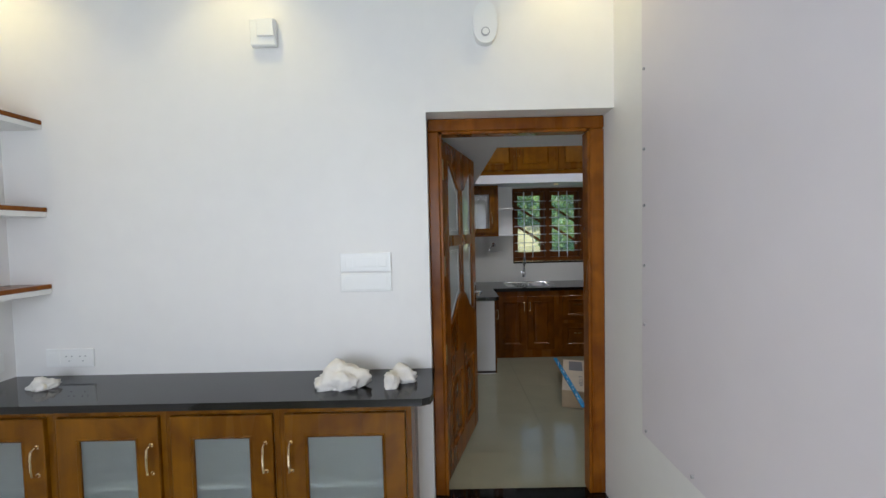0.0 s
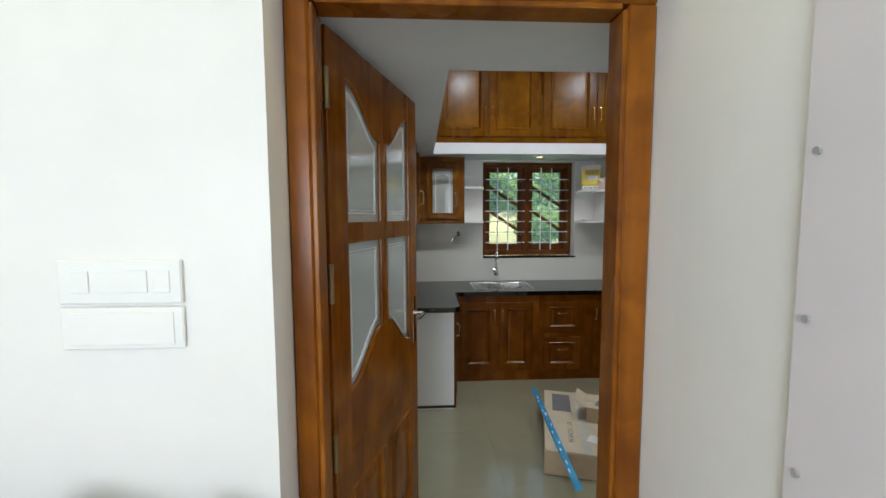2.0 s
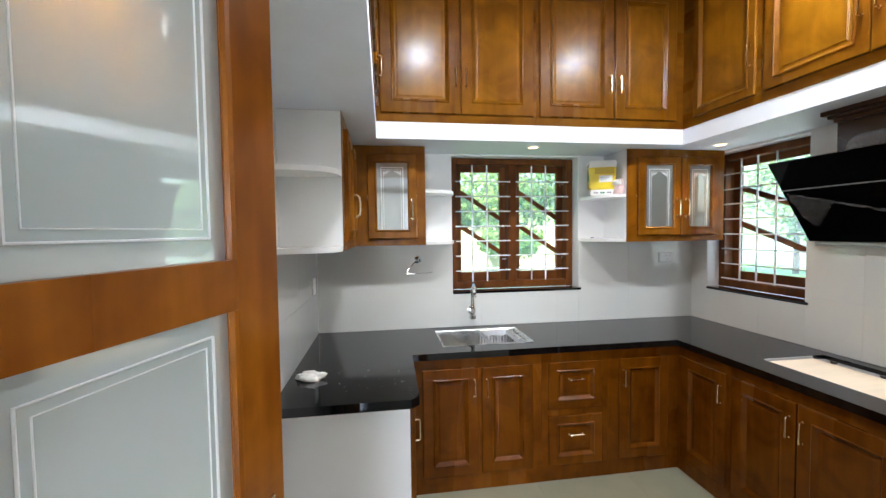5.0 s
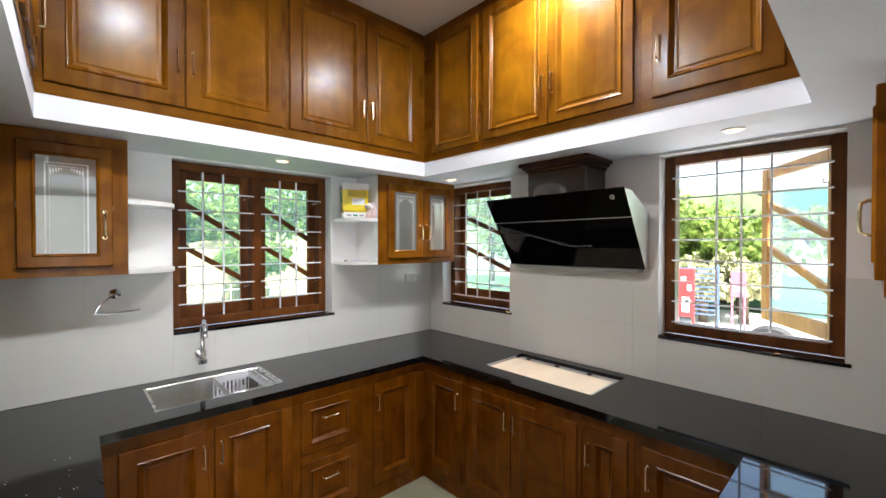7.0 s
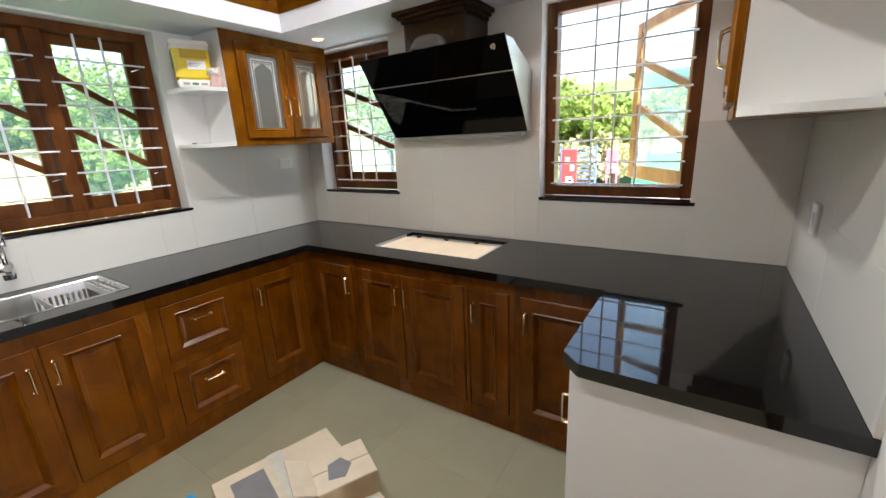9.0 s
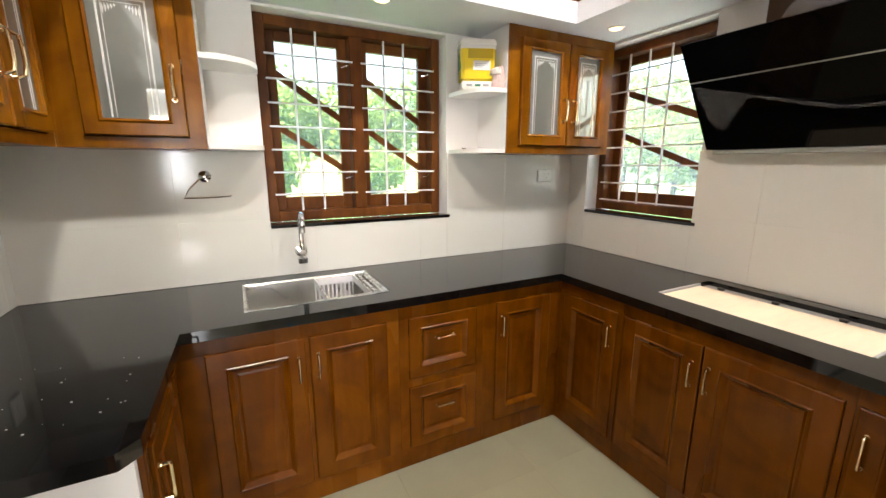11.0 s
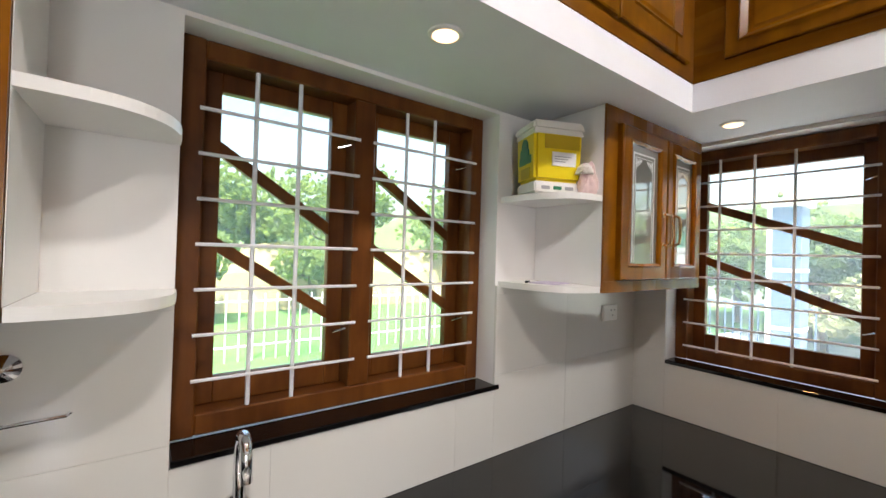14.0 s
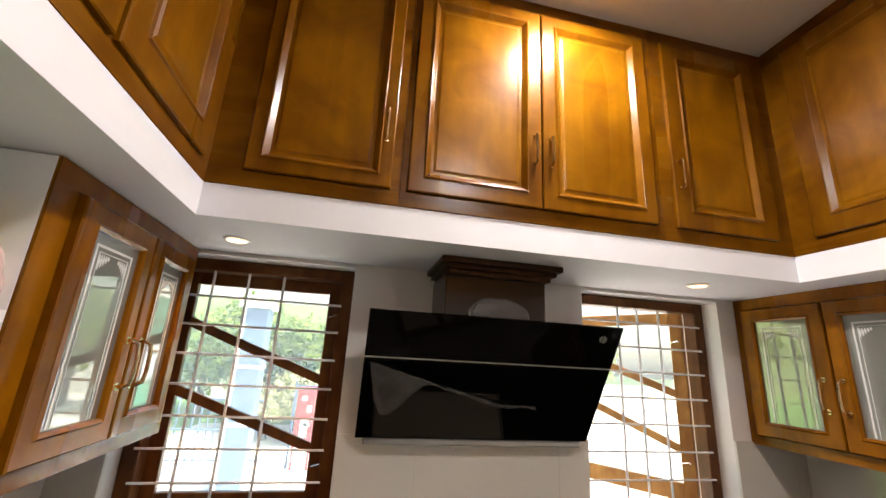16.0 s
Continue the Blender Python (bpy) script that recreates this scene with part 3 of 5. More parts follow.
part("lever_handle", bm, CHROME, dl, "bright metal lever handle with long plate")
for z in (0.28, 0.81, 1.35, 1.93):
    part("hinge", tube(bmesh.new(), [(-0.004, -0.002, z - 0.06), (-0.004, -0.002, z + 0.06)], 0.008), HINGEM, dl, "dull metal butt hinge")


# ---- windows ----
def window(name, x, y, rz, width, z0, z1, casements, vbars, hbars, opened=None, label="", low=0.143, high=0.18):
    """A barred window whose frame stands in a wall opening; the room lies towards -y."""
    w = S(name, bmesh.new(), WINW, label)
    w.matrix_world = pose(x, y, 0, 0, 0, rz)
    bm = bmesh.new()
    fd0, fd1, fw = 0.088, 0.165, 0.055
    box(bm, 0.001, fw, fd0, fd1, z0, z1, 0.004)
    box(bm, width - fw, width - 0.001, fd0, fd1, z0, z1, 0.004)
    box(bm, fw, width - fw, fd0 + 0.001, fd1, z1 - 0.05, z1 - 0.001, 0.004)
    box(bm, fw, width - fw, fd0 + 0.001, fd1, z0 + 0.001, z0 + 0.055, 0.004)
    mull = 0.07
    inner = (width - 2 * fw - (casements - 1) * mull) / casements
    for k in range(casements - 1):
        a = fw + (k + 1) * inner + k * mull
        box(bm, a, a + mull, fd0 + 0.002, fd1, z0 + 0.055, z1 - 0.05, 0.004)
    part("window_frame", bm, WINW, w)
    for k in range(casements):
        a = fw + k * (inner + mull)
        for j in range(hbars):
            z = z0 + low + (z1 - z0 - low - high) * j / (hbars - 1)
            part("bar", tube(bmesh.new(), [(a - 0.012, 0.078, z), (a + inner + 0.012, 0.078, z)], 0.0048, 6), BARW, w)
        for v in vbars:
            u = a + inner * v
            part("bar", tube(bmesh.new(), [(u, 0.098, z0 + 0.03), (u, 0.098, z1 - 0.025)], 0.0060, 6), BARW, w)
        sh = new("shutter")
        sh.parent = w
        m = ORANGEW if opened else WINW
        sx0, sx1, sz0, sz1 = 0.0, inner + 0.03, z0 + 0.04, z1 - 0.035
        if opened:
            sh.matrix_basis = pose(a + inner + 0.015, fd1 + 0.03, 0, 0, 0, -opened) @ pose(-sx1, 0, 0)
        else:
            sh.matrix_basis = pose(a - 0.015, fd1 + 0.004, 0)
        sw = 0.062
        bm = bmesh.new()
        box(bm, sx0, sw, 0, 0.032, sz0, sz1, 0.003)
        box(bm, sx1 - sw, sx1, 0, 0.032, sz0, sz1, 0.003)
        box(bm, sw, sx1 - sw, 0.001, 0.031, sz0, sz0 + sw + 0.02, 0.003)
        box(bm, sw, sx1 - sw, 0.001, 0.031, sz1 - sw, sz1, 0.003)
        part("shutter_frame", bm, m, sh)
        gx0, gx1, gz0, gz1 = sw, sx1 - sw, sz0 + sw + 0.02, sz1 - sw
        gh = gz1 - gz0
        for f in (0.80, 0.46):
            za, zb = gz0 + gh * f, gz0 + gh * (f - 0.26)
            bm = bmesh.new()
            extrude_poly(bm, [(gx0, za - 0.02), (gx1, zb - 0.02), (gx1, zb + 0.02), (gx0, za + 0.02)], 0.004, 0.026)
            bmesh.ops.recalc_face_normals(bm, faces=bm.faces)
            part("diagonal_bar", bm, m, sh)
        p = part("pane", B(gx0, gx1, 0.028, 0.031, gz0, gz1), CLEAR, sh)
        p.visible_shadow = False
        hk = bmesh.new()
        for z in (z0 + 0.22, z1 - 0.2):
            tube(hk, [(sx1 - 0.045, -0.002, z), (sx1 - 0.05, -0.03, z), (sx1 - 0.015, -0.045, z + 0.012), (sx1 - 0.008, -0.045, z + 0.004)], 0.003, 6)
        part("hook", hk, CHROME, sh)
    return w


window("window_1", WN[0], 0, 0, WN[1] - WN[0], WN[2], WN[3], 2, (0.30, 0.585), 7, None, "dark wooden double window with white metal bars")
window("window_2", KE, WE1[1], -90, WE1[1] - WE1[0], WE1[2], WE1[3], 1, (0.20, 0.41, 0.63), 8, None, "dark wooden single window with white metal bars", 0.068, 0.155)
window("window_3", KE, WE2[1], -90, WE2[1] - WE2[0], WE2[2], WE2[3], 1, (0.31, 0.48, 0.67), 8, 57, "barred wooden window with its shutter open outwards", 0.068, 0.125)
for nm, x, y, rz, w in (("window_sill", WN[0], 0, 0, WN[1] - WN[0]), ("window_sill", KE, WE1[1], -90, WE1[1] - WE1[0]), ("window_sill", KE, WE2[1], -90, WE2[1] - WE2[0])):
    s = S(nm, B(0.002, w + 0.02, -0.018, 0.087, WN[2] - 0.019, WN[2] - 0.001, 0.003), GRANITE, "black granite window sill")
    s.matrix_world = pose(x, y, 0, 0, 0, rz)

# ---- worktops ----
HOB = (2.50, 2.895, -1.785, -1.068)
SINK = (0.832, 1.425, -0.515, -0.112)
wt = thing("worktop", 0, 0, COUNTER, 0, "long polished black granite worktop with square edges", "worktop")
z0, z1 = -0.040, 0.0
g = 0.001
def slab_part(pieces, polys=()):
    bm = bmesh.new()
    for p in pieces:
        box(bm, *p, z0, z1)
    for p in polys:
        prism(bm, p, z0, z1)
    bmesh.ops.remove_doubles(bm, verts=bm.verts, dist=0.0004)
    return part("slab", bm, GRANITE, wt)
slab_part([], [[(g, -1.262), (0.585, -1.262), (0.622, -1.225), (0.632, -0.6382), (g, -0.6382)]])
slab_part([(g, SINK[0], -0.638, -g), (SINK[0], SINK[1], -0.638, SINK[2]), (SINK[0], SINK[1], SINK[3], -g), (SINK[1], 2.3378, -0.638, -g)])
slab_part([(2.338, KE - g, -0.638, -g), (2.338, KE - g, HOB[3], -0.638), (2.338, HOB[0], HOB[2], HOB[3]), (HOB[1], KE - g, HOB[2], HOB[3]), (2.338, KE - g, -2.4448, HOB[2])])
slab_part([], [[(1.747, KS + g), (KE - g, KS + g), (KE - g, -2.445), (1.80, -2.445), (1.747, -2.50)]])

# ---- base cabinets ----
def cabinet_body(parent, w, h, d, z0=0.0, mats=BASEW, t=0.018, name="body", lid=True):
    """A box open to the front, with face stiles."""
    bm = bmesh.new()
    box(bm, 0, t, 0.001, d, z0, h)
    box(bm, w - t, w, 0.001, d, z0, h)
    box(bm, t, w - t, 0.001, d, z0, z0 + t)
    if lid:
        box(bm, t, w - t, 0.001, d, h - t, h)
    box(bm, t, w - t, d - 0.008, d, z0 + t, h - t)
    return part(name, bm, mats, parent)


def base_cab(name, x, y, rz, w, doors, label, depth=0.55, hz=0.63, drawers=False, kind="base cabinet"):
    c = thing(name, x, y, 0, rz, label, kind, "base cabinets")
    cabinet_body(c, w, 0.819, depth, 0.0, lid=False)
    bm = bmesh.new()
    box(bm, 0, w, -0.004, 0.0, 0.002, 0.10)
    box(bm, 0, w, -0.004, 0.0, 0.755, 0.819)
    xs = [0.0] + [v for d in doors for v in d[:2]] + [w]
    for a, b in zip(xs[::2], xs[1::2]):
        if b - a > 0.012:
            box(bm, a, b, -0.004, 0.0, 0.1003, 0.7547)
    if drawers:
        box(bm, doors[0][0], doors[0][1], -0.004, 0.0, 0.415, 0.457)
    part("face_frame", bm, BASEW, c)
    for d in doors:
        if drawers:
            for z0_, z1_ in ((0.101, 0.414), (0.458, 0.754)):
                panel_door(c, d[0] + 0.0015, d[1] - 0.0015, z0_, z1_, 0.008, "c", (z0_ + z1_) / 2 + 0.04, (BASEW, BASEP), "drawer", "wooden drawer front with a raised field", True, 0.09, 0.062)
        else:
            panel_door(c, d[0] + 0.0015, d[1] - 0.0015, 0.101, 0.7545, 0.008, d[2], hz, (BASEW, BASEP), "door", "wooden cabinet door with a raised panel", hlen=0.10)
    return c


FN, FE = -0.605, 2.372
base_cab("base_cabinet", 0.600, FN, 0, 0.83, [(0.09, 0.435, "r"), (0.45, 0.775, "l")], "brown varnished two-door base cabinet beneath the sink")
base_cab("base_cabinet", 1.431, FN, 0, 0.44, [(0.045, 0.40, "c")], "brown varnished base unit with two drawers", drawers=True)
base_cab("base_cabinet", 1.872, FN, 0, 0.50, [(0.075, 0.42, "l")], "brown varnished single-door base cabinet in the corner run")
base_cab("base_cabinet", FE, -0.61, -90, 0.40, [(0.03, 0.375, "r")], "brown varnished narrow base cabinet beside the corner")
base_cab("base_cabinet", FE, -1.011, -90, 0.785, [(0.012, 0.362, "r"), (0.366, 0.765, "l")], "brown varnished two-door base cabinet beneath the hob opening")
base_cab("base_cabinet", FE, -1.797, -90, 0.25, [(0.008, 0.225, "l")], "brown varnished slim base cabinet")
base_cab("base_cabinet", FE, -2.048, -90, 0.40, [(0.03, 0.385, "l")], "brown varnished single-door base cabinet by the short return")
# short returns: closed by white plastered ends
c = base_cab("base_cabinet", 0.598, -1.127, 90, 0.521, [(0.03, 0.455, "l")], "brown varnished base cabinet on the short return by the doorway", depth=0.55)
c = base_cab("base_cabinet", KE - 0.62, -2.47, 180, 0.555, [(0.03, 0.53, "r")], "brown varnished base cabinet facing the window wall", depth=0.55)
S("wall_pier", B(0.001, 0.584, -1.150, -1.128, 0.0, 0.819), PAINT, "white plastered end of the worktop return")
S("wall_pier", B(1.772, 1.797, KS + 0.001, -2.472, 0.0, 0.819), PAINT, "white plastered end of the worktop return")

S("baseboard", B(0.001, 0.5835, -1.154, -1.1505, 0.0125, 0.034), DUCTM, "dark strip along the foot of the white worktop end")

# sink
sk = thing("kitchen_sink", SINK[0], SINK[2], COUNTER, 0, "square stainless steel sink set flush in black granite", "sink")
w, d = SINK[1] - SINK[0], SINK[3] - SINK[2]
def bowl_mesh(x0, x1, y0, y1, z_, depth, rimw, taper=0.02):
    b = bmesh.new()
    rings = []
    for ins, z in ((0, z_ - 0.004), (0, z_), (rimw, z_), (rimw + 0.004, z_ - 0.006), (rimw + 0.004 + taper, z_ - depth + 0.02), (rimw + 0.03 + taper, z_ - depth)):
        rings.append([b.verts.new(p) for p in ((x0 + ins, y0 + ins, z), (x1 - ins, y0 + ins, z), (x1 - ins, y1 - ins, z), (x0 + ins, y1 - ins, z))])
    for r0, r1 in zip(rings, rings[1:]):
        for k in range(4):
            b.faces.new((r0[k], r0[(k + 1) % 4], r1[(k + 1) % 4], r1[k]))
    b.faces.new(rings[-1])
    return b
part("bowl", bowl_mesh(0.0, w, 0.0, d, 0.002, 0.2, 0.010, 0.01), STEEL, sk)
# flat black strips painted in for the shaded gap behind and beside the sink
bm = bmesh.new()
box(bm, 0.0, w + 0.013, d + 0.0008, d + 0.016, -0.001, 0.0012)
box(bm, w + 0.0008, w + 0.013, 0.03, d, -0.001, 0.0012)
part("seal", bm, BLACKM, sk, "dark strip for the gap along the back and end of the sink")
part("drain", lathe(bmesh.new(), [(0.045, -0.1965), (0.045, -0.193), (0.03, -0.191), (0.012, -0.190)], 20, (w * 0.32, d * 0.5, 0)), CHROME, sk)
# wire basket standing in the sink's end
bk = thing("dish_basket", SINK[0] + w * 0.55, SINK[2] + 0.03, COUNTER - 0.15, 0, "white wire dish basket hanging in the steel sink", "dish rack")
bw, bd, bh = w * 0.33, d - 0.06, 0.145
bm = bmesh.new()
for z in (bh,):
    tube(bm, [(0, 0, z), (bw, 0, z), (bw, bd, z), (0, bd, z), (0, 0.001, z)], 0.005, 6)
part("rim", bm, STEEL, bk)
bm = bmesh.new()
for y0_, y1_ in ((0, 0.003), (bd - 0.003, bd)):
    box(bm, 0, bw, y0_, y1_, 0, 0.035)
    box(bm, 0, bw, y0_, y1_, bh - 0.035, bh)
    for i in range(10):
        x = bw * i / 9.0
        box(bm, max(0, x - 0.005), min(bw, x + 0.005), y0_, y1_, 0.0352, bh - 0.0352)
for x0_, x1_ in ((0, 0.003), (bw - 0.003, bw)):
    box(bm, x0_, x1_, 0.0035, bd - 0.0035, 0, 0.03)
    box(bm, x0_, x1_, 0.0035, bd - 0.0035, bh - 0.03, bh)
part("side", bm, BARW, bk)
for i in range(15):
    y = bd * (i + 0.5) / 15
    part("wire", tube(bmesh.new(), [(0.003, y, 0.004), (bw - 0.003, y, 0.004)], 0.0026, 5), STEEL, bk)
part("divider", tube(bmesh.new(), [(bw * 0.32, 0.004, bh * 0.9), (bw * 0.32, bd * 0.6, bh * 0.35), (bw * 0.32, bd - 0.004, bh * 0.35)], 0.004, 6), BARW, bk)
part("end_ledge", B(bw + 0.02, bw + 0.035, 0.0, bd, bh - 0.012, bh - 0.002, 0.001), STEEL, bk)
part("end_ledge", B(bw + 0.05, bw + 0.065, 0.0, bd, bh - 0.012, bh - 0.002, 0.001), STEEL, bk)
# tap on the wall
tp = thing("tap", 1.12, 0, 0.985, 0, "chrome wall tap with a swan-neck spout", "tap")
part("flange", tube(bmesh.new(), [(0, -TT, 0), (0, -TT - 0.012, 0)], 0.03, 20), CHROME, tp)
part("valve", tube(bmesh.new(), [(0, -TT - 0.01, 0), (0, -0.075, 0), (0, -0.085, 0)], 0.017, 14), CHROME, tp)
part("knob", lathe(bmesh.new(), [(0.012, -0.06), (0.024, -0.055), (0.026, -0.03), (0.014, -0.018)], 12, (0, -0.065, 0)), CHROME, tp)
bm = bmesh.new()
pts = [(0, -0.065, 0.005), (0, -0.065, 0.155)] + [(0, -0.065 - 0.035 * (1 - math.cos(a)), 0.155 + 0.042 * math.sin(a)) for a in (math.pi * k / 8 for k in range(1, 9))] + [(0, -0.136, 0.11)]
tube(bm, pts, 0.0135, 14)
part("spout", bm, CHROME, tp, smooth=True)

# hob opening: pale ply covers the cut-out
hb = thing("hob_cover_board", HOB[0], HOB[2], COUNTER, 0, "pale plywood board lying in the cut-out for the hob", "board")
part("board", B(0.004, 0.31, 0.004, HOB[3] - HOB[2] - 0.004, -0.028, -0.010, 0.002), PLY, hb)
hs = thing("cutout_ledge", HOB[0] + 0.31, HOB[2], COUNTER - 0.02, 0, "grey dusty strip along the back of the hob cut-out", "strip")
part("strip", B(0.004, HOB[1] - HOB[0] - 0.314, 0.004, HOB[3] - HOB[2] - 0.004, -0.010, 0.0, 0.001), GREYP, hs)
for yy in (0.0025, HOB[3] - HOB[2] - 0.0125):
    part("rim", B(-0.304, 0.0, yy, yy + 0.010, 0.0005, 0.0215, 0.001), GREYP, hs)
for yy in (0.18, 0.4, 0.62):
    part("clip", B(0.03, 0.05, yy, yy + 0.025, 0.0, 0.012, 0.002), BLACKM, hs)

# ---- loft cabinets ----
LZ0, LZ1 = LOFT1 + 0.001, CEIL - 0.002


def loft_cab(x, y, rz, w, doors, label, dz=0.0, rail=0.078):
    c = thing("loft_cabinet", x, y, LZ0 + dz, rz, label, "loft cabinet", "loft cabinets")
    H = LZ1 - LZ0 - dz
    cabinet_body(c, w, H, 0.36, 0.0, WOOD)
    bm = bmesh.new()
    box(bm, 0, w, -0.003, 0.0, 0.0, 0.052)
    box(bm, 0, w, -0.003, 0.0, H - 0.06, H)
    xs = [0.0] + [v for d in doors for v in d[:2]] + [w]
    for a, b in zip(xs[::2], xs[1::2]):
        if b - a > 0.004:
            box(bm, a, b, -0.003, 0.0, 0.0523, H - 0.0603)
    part("face_frame", bm, WOODX, c)
    for d in doors:
        panel_door(c, d[0] + 0.001, d[1] - 0.001, 0.053, H - 0.061, 0.006, d[2], 0.272, (WOOD, PANELW), "door", "golden-brown door with a raised panel", rail=rail)
    return c


FYN, FXE = -0.444, 2.514
loft_cab(0.449, FYN, 0, 1.018, [(0.026, 0.518, "r"), (0.524, 0.996, "l")], "golden-brown two-door loft cabinet above the loft slab")
loft_cab(1.468, FYN, 0, 1.045, [(0.02, 0.53, "r"), (0.54, 0.985, "l")], "golden-brown two-door loft cabinet above the loft slab")
loft_cab(FXE, -0.446, -90, 0.575, [(0.10, 0.545, "r")], "golden-brown single-door loft cabinet above the loft slab", rail=0.052)
loft_cab(FXE, -1.022, -90, 0.99, [(0.02, 0.495, "r"), (0.499, 0.96, "l")], "golden-brown two-door loft cabinet above the loft slab", rail=0.062)
loft_cab(FXE, -2.013, -90, 0.590, [(0.05, 0.52, "l")], "golden-brown single-door loft cabinet above the loft slab")
loft_cab(FXE - 0.001, -2.606, 180, 0.73, [(0.09, 0.64, "r")], "golden-brown loft cabinet facing the window wall")
loft_cab(FXE - 0.732, -2.606, 180, 0.66, [(0.05, 0.61, "l")], "golden-brown loft cabinet facing the window wall")
loft_cab(FXE - 1.393, -2.606, 180, 0.67, [(0.05, 0.61, "r")], "golden-brown loft cabinet above the doorway")
loft_cab(0.449, -2.604, 90, 0.70, [(0.05, 0.64, "r")], "golden-brown loft cabinet above the short return")
loft_cab(0.449, -1.903, 90, 0.70, [(0.05, 0.64, "l")], "golden-brown loft cabinet above the short return")
loft_cab(0.449, -1.202, 90, 0.75, [(0.05, 0.64, "r")], "golden-brown loft cabinet in the corner")

# ---- glazed wall cabinets ----
WZ0, WZ1 = 1.485, LOFT0 - 0.002


def wall_cab(x, y, rz, w, depth, doors, label, hside=None, z1=WZ1):
    c = thing("wall_cabinet", x, y, WZ0, rz, label, "wall cabinet", "glazed wall cabinets")
    H = z1 - WZ0
    cabinet_body(c, w, H, depth - 0.004, 0.0, CABW)
    part("shelf", B(0.02, w - 0.02, 0.02, depth - 0.02, H / 2 - 0.008, H / 2 + 0.008), PLAST, c)
    bm = bmesh.new()
    box(bm, 0, w, -0.003, 0.0, 0.0, 0.04)
    box(bm, 0, w, -0.003, 0.0, H - 0.05, H)
    xs = [0.0] + [v for d in doors for v in d[:2]] + [w]
    for a, b in zip(xs[::2], xs[1::2]):
        if b - a > 0.004:
            box(bm, a, b, -0.003, 0.0, 0.0403, H - 0.0503)
    part("face_frame", bm, CABW, c)
    for d in doors:
        glass_door(c, d[0] + 0.002, d[1] - 0.002, 0.045, H - 0.055, -0.001, d[2], 0.24 if len(doors) < 3 else None, CABW, rail=0.06)
    return c


wall_cab(0.296, -0.246, 0, 0.467, 0.246, [(0.085, 0.41, "r")], "golden-brown wall cabinet with one etched glass door")
wall_cab(0.292, -0.994, 90, 0.745, 0.292, [(0.12, 0.405, "r"), (0.41, 0.69, "l")], "golden-brown wall cabinet with two etched glass doors by the corner")
wall_cab(2.197, -0.3, 0, KE - 2.199, 0.3, [(0.075, 0.41, "r"), (0.416, 0.715, "l")], "golden-brown wall cabinet with two glass doors between the windows")
wall_cab(KE - 0.002, -2.785, 180, 0.78, 0.293, [(0.045, 0.40, "r"), (0.405, 0.745, "l")], "golden-brown wall cabinet with glass doors beside the open window")


def corner_shelf(name, x, y, rz, r, d, label, zs=(1.4865, 1.834)):
    """White quarter-round shelves in the corner between a wall (along +x of the frame) and a cabinet side at its origin."""
    s = thing(name, x, y, 0, rz, label, "corner shelf", "white corner shelves")
    for z in zs:
        pts = [(0, 0)] + [(r * math.sin(a) ** 0.7, -d * max(0.0, math.cos(a)) ** 0.7) for a in (math.pi / 2 * k / 12 for k in range(13))]
        bm = bmesh.new()
        prism(bm, pts[::1], z, z + 0.022)
        bmesh.ops.recalc_face_normals(bm, faces=bm.faces)
        part("shelf_board", bm, PLAST, s)
    part("end_panel", B(-0.0012, -0.0002, -d, -0.001, zs[0] + 0.0225, LOFT0 - 0.003), PLAST, s)
    return s


corner_shelf("corner_shelf", 0.765, -0.001, 0, 0.222, 0.24, "white rounded corner shelves between the cabinet and the window")
s2 = corner_shelf("corner_shelf", 2.195, -0.001, 0, 0.2, 0.295, "white rounded corner shelves holding a yellow tub", (1.4865, 1.802))
for o in s2.children:
    for v in o.data.vertices:
        v.co.x = -v.co.x
    o.data.flip_normals()
s3 = corner_shelf("corner_shelf", 0.001, -0.9955, -90, 0.22, 0.29, "white rounded corner shelves at the end of the wall cabinet")
for o in s3.children:
    for v in o.data.vertices:
        v.co.y = -v.co.y
    o.data.flip_normals()
s4 = corner_shelf("corner_shelf", 2.192, KS + 0.001, 180, 0.22, 0.29, "white rounded corner shelves at the end of the wall cabinet")

# ---- cooker hood ----
hd = thing("cooker_hood", 0, 0, 0, 0, "black slanted glass cooker hood with a duct", "cooker hood")
hy0, hy1 = -1.890, -0.968
hx0, hz0, hx1, hz1 = 2.903, 1.492, 2.618, 1.925
bm = bmesh.new()
nrm = Vector((-(hz1 - hz0), 0, -(hx0 - hx1))).normalized()
def glass_plate(t0, t1, ya, yb, th):
    p0 = Vector((hx0 + (hx1 - hx0) * t0, 0, hz0 + (hz1 - hz0) * t0))
    p1 = Vector((hx0 + (hx1 - hx0) * t1, 0, hz0 + (hz1 - hz0) * t1))
    vs = []
    for off in (0.0, -th):
        for p, y in ((p0, ya), (p1, ya), (p1, yb), (p0, yb)):
            q = p + nrm * off
            vs.append(bm.verts.new((q.x, y, q.z)))
    for f in ((0, 1, 2, 3), (7, 6, 5, 4), (0, 4, 5, 1), (1, 5, 6, 2), (2, 6, 7, 3), (3, 7, 4, 0)):
        bm.faces.new([vs[i] for i in f])
glass_plate(0.0, 0.655, hy0, hy1, 0.008)
bmesh.ops.recalc_face_normals(bm, faces=bm.faces)
part("glass_panel", bm, BLACKG, hd)
bm = bmesh.new()
glass_plate(0.665, 1.0, hy0, hy1, 0.008)
bmesh.ops.recalc_face_normals(bm, faces=bm.faces)
part("glass_panel", bm, BLACKG, hd)
bm = bmesh.new()
glass_plate(0.655, 0.665, hy0, hy1, 0.006)
bmesh.ops.recalc_face_normals(bm, faces=bm.faces)
part("trim_strip", bm, TRIMM, hd)
bm = bmesh.new()
